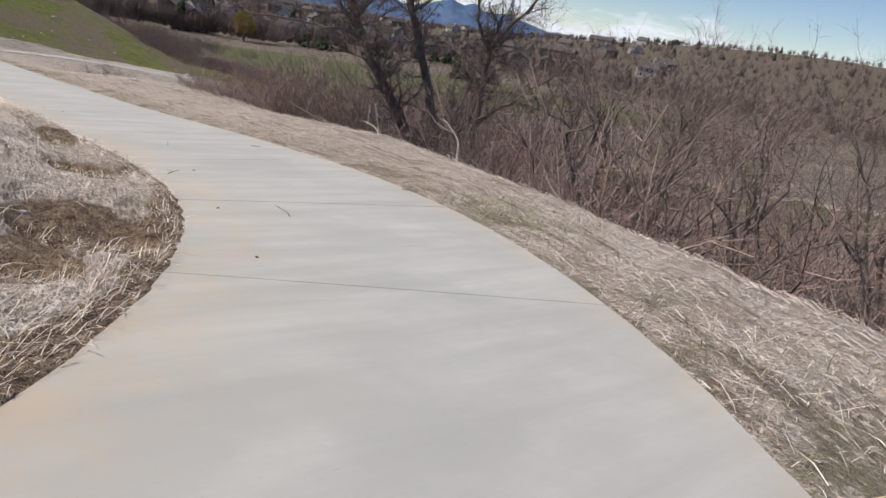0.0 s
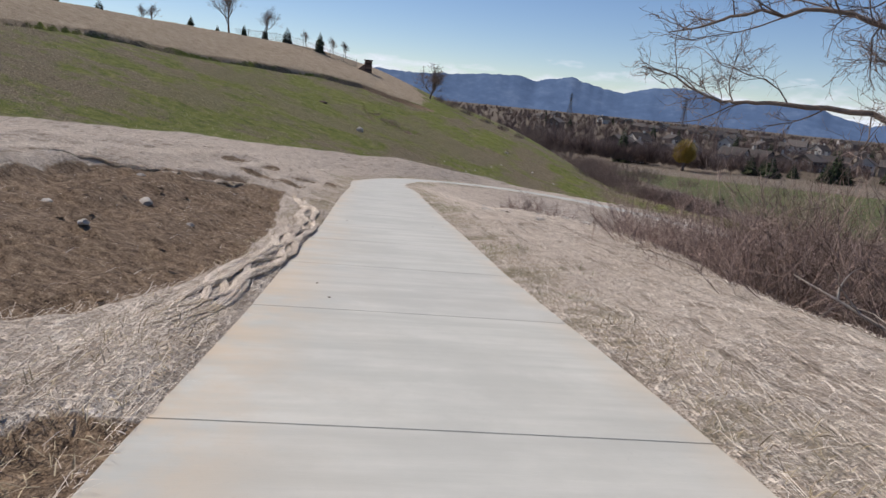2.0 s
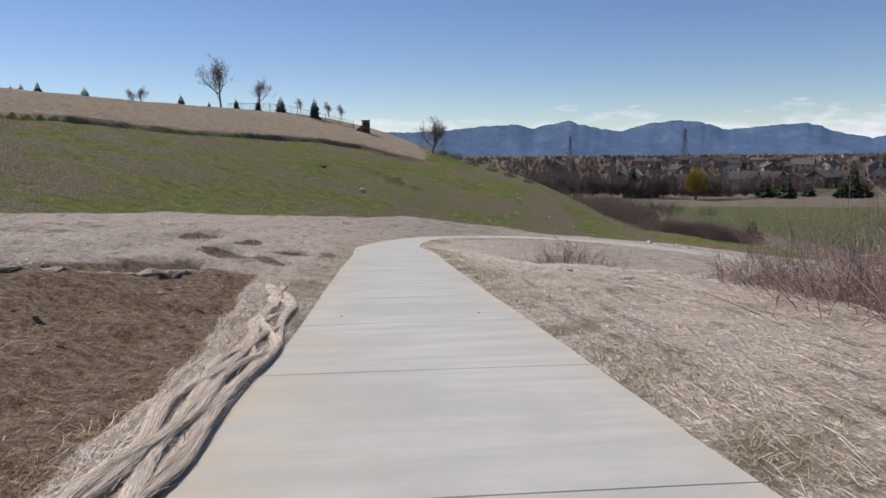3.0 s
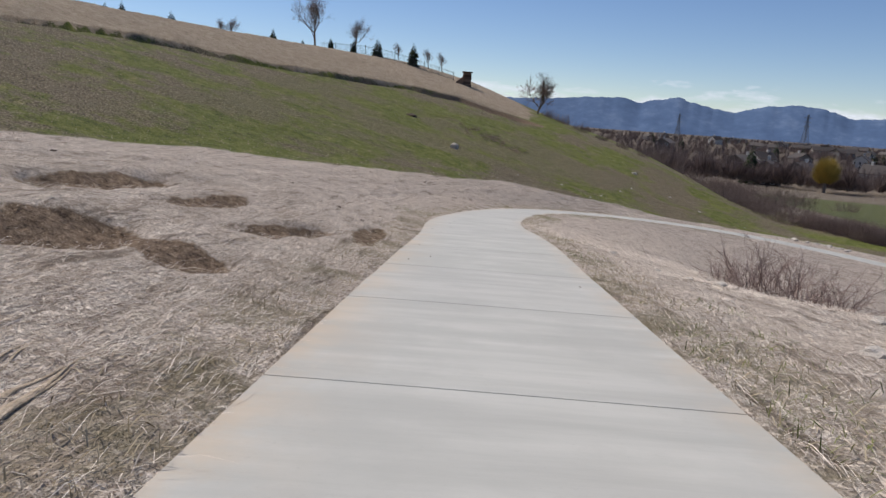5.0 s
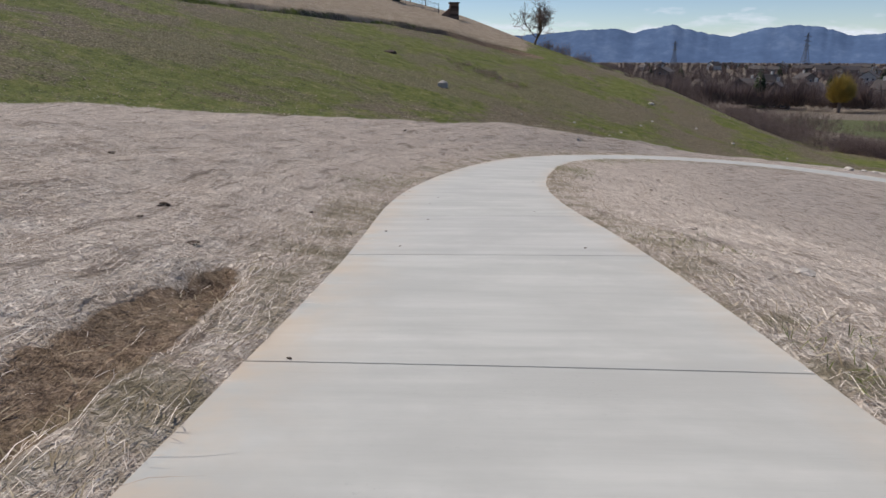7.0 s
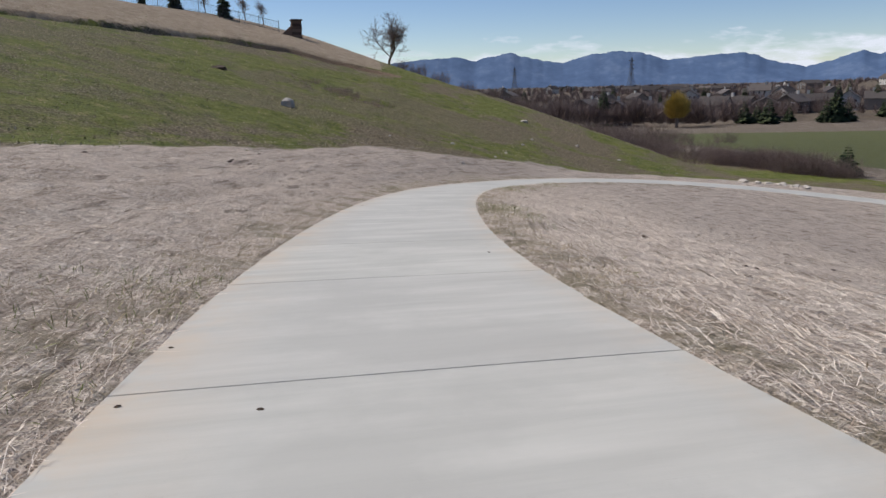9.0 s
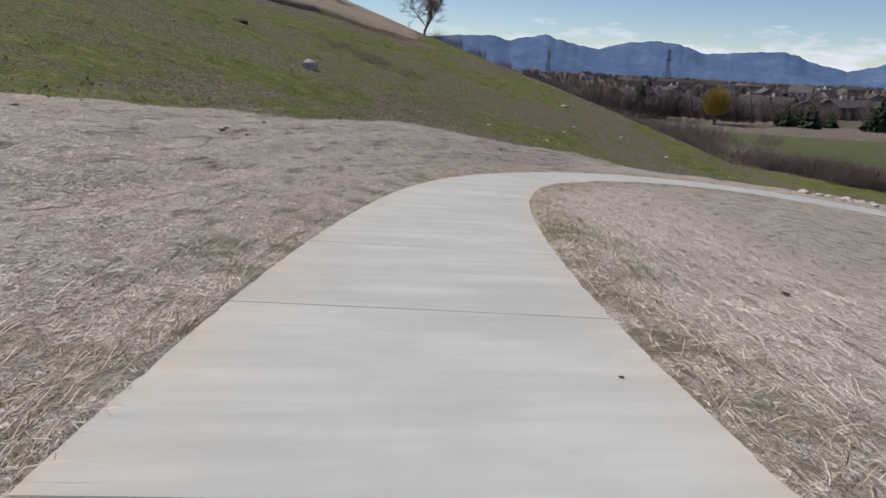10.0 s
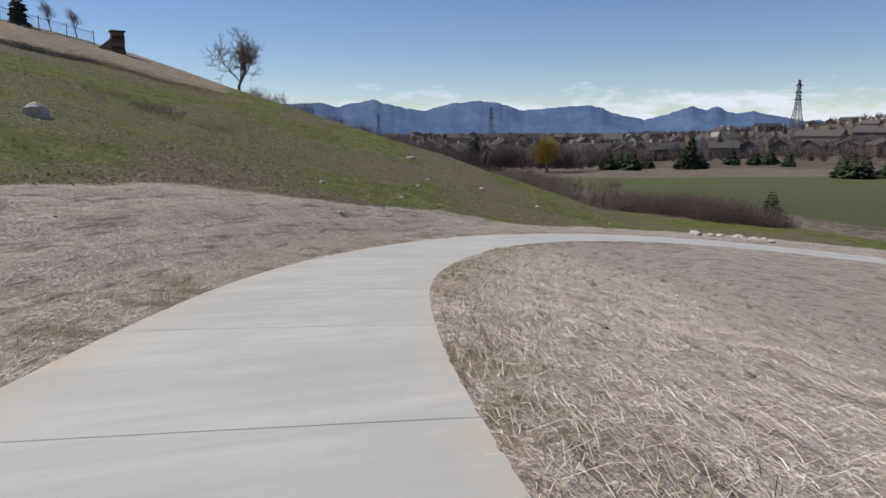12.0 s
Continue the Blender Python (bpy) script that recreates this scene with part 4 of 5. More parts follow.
rng = np.random.default_rng(8)
stone_meshes = [lumpy("stone", STONE, (1, 0.8, 0.6), k, 0.3, 2, 0.4) for k in range(4)]
earth_meshes = [lumpy("clod", EARTH, (1, 0.8, 0.5), 30 + k, 0.45, 2, 0.4) for k in range(3)]
clod_meshes = [lumpy("clod", CLOD, (1, 0.8, 0.5), 20 + k, 0.45, 2, 0.4) for k in range(4)]


def lay(name, meshes, x, y, size, label, category, group, flat=1.0):
    ob = thing(name, label, category, group, me=meshes[rng.integers(len(meshes))], m=pose(x, y, height_at(x, y) + size * 0.15, 0, 0, rng.uniform(0, 360)))
    ob.scale = (size, size, size * flat)
    return ob


lay("boulder", stone_meshes, 0.5, 85.7, 0.40, "pale boulder lying alone in the green hillside grass", "boulder", "", 1.9)
mound = lay("earth_mound", clod_meshes, -4.4, 95.7, 0.75, "dark earth mound on the grassy hillside", "mound", "", 0.8)
mound.location.z -= 0.25
for x, y, size in ((21.7, 108.8, 0.34), (10.1, 86.1, 0.14), (9.4, 80.2, 0.16), (12.5, 85, 0.1), (14, 88, 0.14), (17, 94, 0.14), (24, 101, 0.2), (26, 97, 0.15), (6, 83.5, 0.09), (19, 98, 0.16), (30, 95, 0.14)):
    lay("stone", stone_meshes, x, y, size, "pale stone on the grassy slope beyond the bend", "stone", "stones on the slope")
for i in range(14):
    lay("stone", stone_meshes, 36.4 + rng.normal(0, 1.3), 90.4 - rng.normal(0, 0.5), rng.uniform(0.15, 0.42), "pale rubble stone heaped beside the far trail", "stone", "rubble beside the trail", 0.7)
for x, y, size in ((-2.4, 19.6, 0.13), (-2.9, 17.2, 0.08), (-3.2, 22.0, 0.10), (-1.9, 24.5, 0.07), (-1.4, 18.3, 0.06), (-2.0, 16.0, 0.07), (-2.6, 4.9, 0.11), (-1.9, 4.6, 0.06)):
    lay("stone", stone_meshes, x, y, size, "pale stone half sunk in bare brown earth", "stone", "stones in the bare earth")
for i in range(46):
    s, e = rng.uniform(26, 78), rng.uniform(0.8, 7.5)
    side = -1 if i % 2 else 1
    x, y, _ = off_path(s, side * (HALF + e))
    lay("clod", clod_meshes, float(x), float(y), rng.uniform(0.03, 0.09), "dark earth clod lying on the straw", "clod", "clods on the straw", rng.uniform(0.5, 0.9))
for i in range(26):
    s, e = rng.uniform(30, 46), rng.uniform(1.5, 6)
    x, y, _ = off_path(s, HALF + e)
    lay("stone", stone_meshes, float(x), float(y), rng.uniform(0.05, 0.14), "straw-dusted pale lump beside the trail", "stone", "pale lumps on the straw", 0.7)
for i in range(90):
    x, y = rng.uniform(-4.0, -0.6), rng.uniform(12.5, 28)
    if soil_patch(np.array([x]), np.array([y]))[0] > 0.6:
        lay("clod", earth_meshes, x, y, rng.uniform(0.018, 0.05), "broken clod of brown earth in the bare patch", "clod", "clods in the bare earth", 0.8)

def hill_tufts(name, count, seed, mat, tall, label, bias):
    """Grass tufts scattered over the hillside, one mesh of pointed blades."""
    r = np.random.default_rng(seed)
    x, y = r.uniform(-42, 34, count), r.uniform(46, 128, count)
    over = y - straw_limit(x)
    keep = (over > -1.5 * r.uniform(0, 1, count) ** 2) & (y < 128) & (fbm(x, y, 0.2, 44) * bias > r.uniform(-0.3, 0.25, count)) & (x > -0.9 * y + 20 - 20)
    x, y = x[keep], y[keep]
    n = len(x)
    z = land_height(x, y)
    a = r.uniform(0, 2 * np.pi, n)
    h, w = r.uniform(*tall, n), r.uniform(0.02, 0.05, n)
    p = np.stack([x, y, z - 0.01], -1)
    q = np.stack([np.cos(a) * w, np.sin(a) * w, 0 * a], -1)
    tip = p + np.stack([r.normal(0, 0.6, n) * h, r.normal(0, 0.6, n) * h, h], -1)
    return thing(name, label, "grass", kind="stuff", me=mesh_of(name, np.stack([p - q, p + q, tip], 1).reshape(-1, 3), np.arange(3 * n).reshape(-1, 3), mat))


hill_tufts("grass", 30000, 14, GRASS, (0.02, 0.07), "short green spring grass over the hillside", 1)
hill_tufts("dry_grass", 50000, 15, DRY, (0.02, 0.09), "dry tan grass tufts over the hillside", -1)

# twigs and crumbs on the concrete
for s, a, ln, turn in ((8.9, -0.55, 0.34, 70), (14.1, -0.5, 0.22, 40), (14.2, 0.9, 0.15, 10), (11.5, -1.3, 0.3, 60), (10.6, 1.4, 0.3, -50)):
    x, y, _ = off_path(s, a)
    sh = Shape()
    r2 = np.random.default_rng(int(s * 10))
    pts = limb(r2, (0, 0, 0.012), (1, 0, 0), ln, 0.22, 6)
    pts[:, 2] = 0.012
    sh.tube(pts, np.linspace(0.005, 0.002, 7), 4)
    sh.tube(limb(r2, pts[3], (0.6, 0.8, 0.1), ln * 0.35, 0.2, 3), np.linspace(0.003, 0.0015, 4), 3)
    z = float(np.interp(s, S_ALL, CZ))
    thing("twig", "thin dry twig lying on the concrete", "twig", "twigs on the concrete", me=sh.mesh("twig", BARK), m=pose(float(x), float(y), z, 0, 0, turn))
for i in range(24):
    s, a = rng.uniform(2, 66), rng.choice([-1, -1, 1]) * HALF * rng.uniform(0.45, 0.98)
    x, y, _ = off_path(s, a)
    ob = thing("crumb", "small dark crumb of earth on the concrete", "clod", "crumbs on the concrete", me=clod_meshes[i % 4], m=pose(float(x), float(y), float(np.interp(s, S_ALL, CZ)) + 0.006, 0, 0, i * 50))
    ob.scale = (0.016, 0.016, 0.010)

# bleached dead branches at the edge of the gully
for x, y, turn, seed in ((7.4, 12.6, 100, 3), (8.0, 14.6, 150, 4), (7.2, 9.8, 60, 5), (9.3, 20.5, 120, 6), (8.4, 17.6, 200, 7), (7.7, 6.5, 90, 8)):
    sh = Shape()
    r2 = np.random.default_rng(seed)
    main = limb(r2, (0, 0, 0.1), (1, 0, 0.45), 2.4, 0.16, 8)
    sh.tube(main, np.linspace(0.035, 0.008, 9), 5)
    for j in (2, 3, 5, 6):
        q = limb(r2, main[j], main[j + 1] - main[j] + r2.normal(0, 0.16, 3) + np.array([0, 0, 0.1]), 1.0, 0.2, 5)
        sh.tube(q, np.linspace(0.014, 0.004, 6), 4)
    thing("dead_branch", "bleached dead branch reaching out of the brush", "branch", "dead branches at the gully", me=sh.mesh("dead_branch", PALE_WOOD), m=pose(x, y, height_at(x, y) - 0.05, 0, 0, turn))

# lone shrubs on the slope inside the bend, and the dark hedge beyond it
slope_shrub = thing("shrub", "leafless grey-brown shrub on the straw slope", "shrub", "slope shrubs", m=pose(9.8, 43.2, height_at(9.8, 43.2) - 0.1))
for j in range(2):
    part("branch", brush_mesh(80 + j, 26, 2.1, 1.9, BRUSH_TWIG, "branch", 22, 0.014, 0.4), slope_shrub)
for x, y, size in ((8.7, 43.0, 0.55), (10.9, 42.2, 0.8), (17.8, 56.2, 0.5), (24, 50, 0.8), (22, 45, 0.8)):
    stand(slope_shrub, x, y, rng.uniform(0, 360), size)
hedge = thing("shrub", "dense dark leafless willow thicket below the bend", "shrub", "dark thicket", m=pose(49, 110, height_at(49, 110) - 0.2))
for j in range(2):
    part("branch", brush_mesh(84 + j, 60, 2.7, 3.6, WOODS_TWIG, "branch", 26, 0.016, 0.3), hedge)
for i in range(30):
    t = rng.uniform(0, 1)
    stand(hedge, 47.4 + 4.0 * t + rng.normal(0, 0.9), 117.5 - 16 * t + rng.normal(0, 0.8), rng.uniform(0, 360), rng.uniform(0.75, 1.05) * (1 - 0.3 * (t > 0.9)))
lower = [(41 + 14 * t + rng.normal(0, 3), 117 + 36 * t + rng.normal(0, 4), rng.uniform(0, 6.28), rng.uniform(0.6, 1.2)) for t in rng.uniform(0, 1, 60)]
lower += [(rng.uniform(36, 74), rng.uniform(150, 215), rng.uniform(0, 6.28), rng.uniform(0.8, 1.6)) for _ in range(60)]
joined_brush("brush", (86, 87), lower, "brown leafless brush in the hollow beyond the bend", 2.7, 3.6, 40, 22, 0.016, WOODS_TWIG, True)
for x, y in ((15, 146), (17.5, 147), (20.5, 145), (24, 143), (27, 141), (30, 139)):
    stand(hedge, x, y, rng.uniform(0, 360), rng.uniform(0.5, 0.75))
# low brown scrub on the hillside
scrub = [(1.0 + 7 * t + rng.normal(0, 0.7), 99.5 - 3.0 * t + rng.normal(0, 1.3), rng.uniform(0, 6.28), rng.uniform(0.16, 0.34)) for t in rng.uniform(0, 1, 34)]
joined_brush("scrub", (88,), scrub, "low brown scrub on the grassy hillside", 2.1, 1.9, 26, 22, 0.014, BRUSH_TWIG, True)


# ---- evergreens ----
def conifer_meshes(seed, tall, wide, tiers=24, per=22, fluffy=0.35):
    r = np.random.default_rng(seed)
    trunk = Shape()
    trunk.tube([(0, 0, -0.3), (0, 0, tall * 0.5), (0, 0, tall * 0.98)], [tall * 0.022, tall * 0.014, 0.01], 6)
    v, f = [], []
    for t in range(tiers):
        h = tall * (0.07 + 0.93 * t / tiers)
        reach = wide * (1 - t / tiers) ** 0.85 * r.uniform(0.8, 1.15) + 0.05
        for _ in range(max(5, int(per * (1 - 0.6 * t / tiers)))):
            a = r.uniform(0, 2 * np.pi)
            ln = reach * r.uniform(0.55, 1.1)
            root = np.array([0.1 * math.cos(a), 0.1 * math.sin(a), h])
            tip = np.array([ln * math.cos(a), ln * math.sin(a), h - ln * r.uniform(min(0.05, fluffy), fluffy)])
            across = np.array([-math.sin(a), math.cos(a), r.normal(0, 0.4)]) * reach * 0.22
            mid = root * 0.35 + tip * 0.65
            n = len(v)
            v += [root, mid + across, tip, mid - across, mid + np.array([0, 0, ln * 0.16])]
            f += [(n, n + 1, n + 4), (n + 1, n + 2, n + 4), (n + 2, n + 3, n + 4), (n + 3, n, n + 4)]
    return trunk.mesh("trunk", BARK), mesh_of("crown", np.array(v), f, NEEDLE)


def conifer(seed, tall, wide, label, where, group, **k):
    t, c = conifer_meshes(seed, tall, wide, **k)
    ob = thing("conifer", label, "tree", group, m=pose(*where, height_at(*where) - 0.1))
    part("trunk", t, ob)
    part("crown", c, ob, "dark green needles")
    return ob


def bearing(x0, y0, degrees, far):
    return x0 + far * math.sin(radians(degrees)), y0 + far * math.cos(radians(degrees))


spruce = conifer(1, 3.9, 1.25, "dark narrow spruce on the hilltop", (-8.1, 142.2), "hilltop evergreens")
pine = conifer(2, 4.0, 1.7, "dark broad pine on the hilltop", bearing(1.2, 11, -26.5, 116), "hilltop evergreens", tiers=14, per=26, fluffy=0.1)
for deg, far, size, k in ((-6.76, 128, 0.75, 1), (-8.47, 128, 0.62, 0), (-10.1, 128, 0.62, 0), (-12.1, 130, 0.5, 0), (-14.1, 124, 0.68, 0), (-20.6, 112, 0.62, 1), (-23.5, 108, 0.68, 0), (-24.5, 108, 0.6, 0), (-25.1, 108, 0.55, 0)):
    stand((spruce, pine)[k], *bearing(1.19, 14.07, deg, far), rng.uniform(0, 360), size)
hill_tree = bare_tree(61, "bare round-crowned tree at the end of the hill", (12.6, 138.5), 0, 1.9, "hill trees", trunk_len=1.5, radius=0.10, lean=(0.05, 0, 1), forks=6, depth=4, twigs=4, fine=0.006, height_pull=0.16)
poplar = bare_tree(62, "tall bare poplar on the hilltop", bearing(1.19, 14.07, -11.2, 132), 0, 1.7, "hill trees", trunk_len=2.3, radius=0.13, lean=(0, 0, 1), forks=5, depth=4, twigs=4, fine=0.006, height_pull=0.30, crook=0.03)
for deg, far, size in ((-8.5, 132, 1.1), (-17.0, 124, 0.65), (-17.6, 124, 0.6), (-3.0, 132, 0.6), (-2.0, 134, 0.6), (-5.2, 134, 0.55)):
    stand(poplar, *bearing(1.19, 14.07, deg, far), rng.uniform(0, 360), size)


# ---- pillar and fence on the hilltop ----
px, py = 0.9, 140.0
pillar = thing("stone_pillar", "square red-brown stone pillar with a stepped wing wall", "pillar", m=pose(px, py, height_at(px, py) - 0.45, 0, 0, 12))
course = Shape()
course.box(-0.6, -0.5, 0, 0.6, 0.5, 0.34)
course_me = course.mesh("stone_course", MASONRY)
for k in range(7):
    c = part("stone_course", course_me, pillar, "", pose(0.02 * math.sin(k * 2.1), 0.02 * math.cos(k * 3.3), 0.35 * k, 0, 0, 3 * math.sin(k * 1.7)))
cap = Shape()
cap.box(-0.72, -0.62, 2.46, 0.72, 0.62, 2.62)
part("cap", cap.mesh("cap", MASONRY), pillar, "flat stone cap")
wing = Shape()
wing.add([(-0.6, -0.3, 0), (-2.3, -0.3, 0), (-2.3, -0.3, 0.5), (-0.6, -0.3, 1.9), (-0.6, 0.3, 0), (-2.3, 0.3, 0), (-2.3, 0.3, 0.5), (-0.6, 0.3, 1.9)],
         [(0, 1, 2, 3), (7, 6, 5, 4), (1, 5, 6, 2), (2, 6, 7, 3), (3, 7, 4, 0), (0, 4, 5, 1)])
part("wing_wall", wing.mesh("wing_wall", MASONRY), pillar, "sloping stone wing wall")
fence = thing("fence", "thin dark iron picket fence along the hilltop", "fence", m=pose(px - 2.2, py + 0.2, height_at(px - 2.2, py + 0.2)))
post = Shape()
post.box(-0.04, -0.04, -0.3, 0.04, 0.04, 1.5)
post_me = post.mesh("post", IRON)
picket = Shape()
picket.box(-0.012, -0.012, 0.1, 0.012, 0.012, 1.4)
picket_me = picket.mesh("picket", IRON)
for k in range(9):
    x0, x1 = -2.4 * k, -2.4 * (k + 1)
    g0, g1 = [height_at(px - 2.2 + q, py + 0.2) - height_at(px - 2.2, py + 0.2) for q in (x0, x1)]
    part("post", post_me, fence, "", pose(x0, 0, g0))
    for h in (0.2, 1.3):
        rail = Shape()
        rail.tube([(x0, 0, g0 + h), (x1, 0, g1 + h)], [0.02, 0.02], 4)
        part("rail", rail.mesh("rail", IRON), fence)
    for j in range(1, 12):
        part("picket", picket_me, fence, "", pose(x0 + (x1 - x0) * j / 12, 0, g0 + (g1 - g0) * j / 12))


# ---- the valley: houses, trees, pylons ----
EYE = (4.3, 58.7)


def house_meshes(w, d, h, rise, wall_mat, seed):
    body, roof = Shape(), Shape()
    body.add([(-w / 2, -d / 2, -1), (w / 2, -d / 2, -1), (w / 2, d / 2, -1), (-w / 2, d / 2, -1), (-w / 2, -d / 2, h), (w / 2, -d / 2, h), (w / 2, d / 2, h), (-w / 2, d / 2, h), (-w / 2, 0, h + rise), (w / 2, 0, h + rise)],
             [(3, 2, 1, 0), (0, 1, 5, 4), (2, 3, 7, 6), (1, 2, 6, 9, 5), (3, 0, 4, 8, 7), (4, 5, 9, 8), (6, 7, 8, 9)])
    o, k = 0.6, rise / (d / 2)
    for sgn in (-1, 1):
        y0, z0 = sgn * (d / 2 + o), h - o * k + 0.05
        vs = [(-w / 2 - o, y0, z0), (w / 2 + o, y0, z0), (w / 2 + o, 0, h + rise + 0.05), (-w / 2 - o, 0, h + rise + 0.05)]
        vs += [(a, b, c + 0.25) for a, b, c in vs]
        roof.add(vs, [(3, 2, 1, 0), (4, 5, 6, 7), (0, 1, 5, 4), (1, 2, 6, 5), (2, 3, 7, 6), (3, 0, 4, 7)])
    return body.mesh("wall", wall_mat), roof.mesh("roof", ROOFING)


pane_sh = Shape()
pane_sh.box(-0.6, -0.04, -0.75, 0.6, 0.02, 0.75)
pane_me = pane_sh.mesh("pane", PANE)
frame_sh = Shape()
for b in ((-0.75, -0.08, -0.9, 0.75, 0.0, -0.75), (-0.75, -0.08, 0.75, 0.75, 0.0, 0.9), (-0.75, -0.08, -0.75, -0.6, 0.0, 0.75), (0.6, -0.08, -0.75, 0.75, 0.0, 0.75)):
    frame_sh.box(*b)
frame_me = frame_sh.mesh("window_frame", WHITE_TRIM)
stack_sh = Shape()
stack_sh.box(-0.6, -0.5, 0, 0.6, 0.5, 3.2)
stack_me = stack_sh.mesh("chimney", PALE_SIDING)
door_sh = Shape()
door_sh.box(-0.55, -0.06, 0, 0.55, 0.02, 2.1)
door_me = door_sh.mesh("door", WHITE_TRIM)


def house(label, where, turn, w, d, h, rise, wall_mat, seed, chimney=True):
    ob = thing("house", label, "house", "valley houses", m=pose(*where, height_at(*where), 0, 0, turn))
    body, roof = house_meshes(w, d, h, rise, wall_mat, seed)
    part("wall", body, ob)
    r = part("roof", roof, ob, "dark shingle roof")
    if chimney:
        part("chimney", stack_me, r, "pale chimney", pose(w * 0.25, 0, h + rise * 0.55))
    part("door", door_me, ob, "white door", pose(w * 0.1, -d / 2 - 0.03, 0))
    for front, face in ((-d / 2, 0), (w / 2, 90), (-w / 2, -90)):
        n = int((w if face == 0 else d) / 3.2)
        for level in range(int(h / 2.8)):
            for i in range(n):
                q = (i + 0.5) * 3.2 - n * 1.6
                at = pose(q, front - 0.02, 1.6 + 2.8 * level) if face == 0 else pose(front + math.copysign(0.02, front), q, 1.6 + 2.8 * level, 0, 0, face)
                if face == 0 and level == 0 and abs(q - w * 0.1) < 1.3:
                    continue
                win = part("window", frame_me, ob, "white-framed window", at)
                part("pane", pane_me, win)
    return ob


rng = np.random.default_rng(77)
models = [house("grey two-storey house with a dark gable roof", bearing(*EYE, 25.4, 252), 62, 14, 10, 5.6, 3.2, SIDING, 1),
          house("cream gabled house among bare trees", bearing(*EYE, 32.6, 330), 128, 12, 10, 5.8, 3.6, PALE_SIDING, 2),
          house("brown two-storey house with a pale chimney", bearing(*EYE, 36.2, 335), 55, 16, 11, 5.6, 3.0, SIDING, 3),
          house("long low house with a dark roof", bearing(*EYE, 47.4, 440), 40, 24, 11, 5.6, 3.0, SIDING, 4, False)]
for deg, far, k, turn in ((27.6, 300, 2, 40), (29.2, 330, 1, 60), (34.3, 350, 0, 120), (38.0, 370, 0, 30), (39.5, 380, 2, 140), (41.5, 400, 1, 50), (43.5, 400, 0, 130), (49.5, 445, 3, 38), (51.6, 450, 3, 42), (53.8, 455, 3, 40),
                          (45.3, 420, 3, 35), (56, 470, 3, 36), (22.8, 360, 2, 50), (24, 420, 1, 20), (26.5, 480, 0, 80), (30.5, 520, 1, 40), (33, 560, 2, 70), (37, 600, 1, 30), (40, 560, 0, 60), (44, 620, 1, 120)):
    stand(models[k], *bearing(*EYE, deg, far), turn + rng.uniform(-12, 12), 1.0, 0)
for i in range(60):
    deg, far = rng.uniform(14, 62), rng.uniform(520, 1500)
    stand(models[rng.choice([0, 1, 1, 2, 3])], *bearing(*EYE, deg, far), rng.uniform(0, 360), rng.uniform(0.9, 1.3), 0)
hall = house("long white flat hall far across the valley", bearing(*EYE, 21.3, 1900), 68, 78, 22, 7, 2.5, PALE_SIDING, 9, False)

# evergreens and a willow round the houses
big_spruce = conifer(5, 15, 4.0, "tall dark spruce beside the houses", bearing(*EYE, 24.3, 236), "valley evergreens", tiers=26, per=26)
round_pine = conifer(6, 9.5, 4.4, "broad dark pine at the edge of the field", bearing(*EYE, 36.8, 262), "valley evergreens", tiers=12, per=34, fluffy=0.0)
for deg, far, k, size in ((35.0, 268, 1, 0.95), (35.9, 275, 1, 0.8), (38.1, 285, 1, 0.7), (41.2, 286, 0, 1.05), (40.7, 280, 1, 1.0), (41.9, 290, 1, 0.9), (44.1, 330, 1, 1.0), (45.7, 330, 1, 0.9), (46.8, 335, 1, 0.9), (48.0, 320, 1, 0.8),
                          (52.0, 205, 1, 0.85), (52.9, 208, 1, 0.75), (51.4, 210, 1, 0.7), (54.5, 215, 1, 0.9), (43.2, 400, 0, 1.0), (39, 430, 0, 0.8), (28.4, 380, 0, 0.8), (31.5, 470, 0, 0.9), (47, 520, 0, 0.9), (34.5, 420, 0, 0.9)):
    stand((big_spruce, round_pine)[k], *bearing(*EYE, deg, far), rng.uniform(0, 360), size)
stand(round_pine, 53.5, 104.5, 30, 0.36)
for i in range(60):
    deg, far = rng.uniform(14, 70), rng.uniform(420, 1700)
    stand((big_spruce, round_pine)[i % 2], *bearing(*EYE, deg, far), rng.uniform(0, 360), rng.uniform(0.6, 1.0))


def puff_mesh(name, seed, tall, wide, count, mat, low=0.12, thick=0.02):
    """A crown of many fine slivers that fan out from the trunk."""
    r = np.random.default_rng(seed)
    a, b = r.uniform(0, 2 * np.pi, count), np.arccos(r.uniform(-0.25, 1, count))
    q = r.uniform(0.35, 1.0, count) ** 0.5
    tip = np.stack([wide * q * np.sin(b) * np.cos(a), wide * q * np.sin(b) * np.sin(a), tall * (0.52 + 0.48 * q * np.cos(b))], -1)
    root = tip * np.array([0.35, 0.35, 0.62]) + r.normal(0, 0.05 * wide, (count, 3))
    side = r.normal(0, 1, (count, 3))
    side *= (thick * tall / np.linalg.norm(side, axis=1))[:, None]
    v = np.stack([root - side, root + side, tip], 1).reshape(-1, 3)
    return mesh_of(name, v, (np.arange(count)[:, None] * 3 + [0, 1, 2]), mat)


willow = thing("willow", "budding yellow willow beside the houses", "tree", m=pose(*bearing(*EYE, 30.2, 222), height_at(*bearing(*EYE, 30.2, 222))))
wt = Shape()
wt.tube([(0, 0, -0.5), (0.2, 0.1, 4), (0, 0.3, 9)], [0.6, 0.4, 0.15], 6)
part("trunk", wt.mesh("trunk", BARK), willow)
part("crown", puff_mesh("crown", 3, 12.5, 5.0, 4200, WILLOW, thick=0.006), willow, "yellow budding twigs")

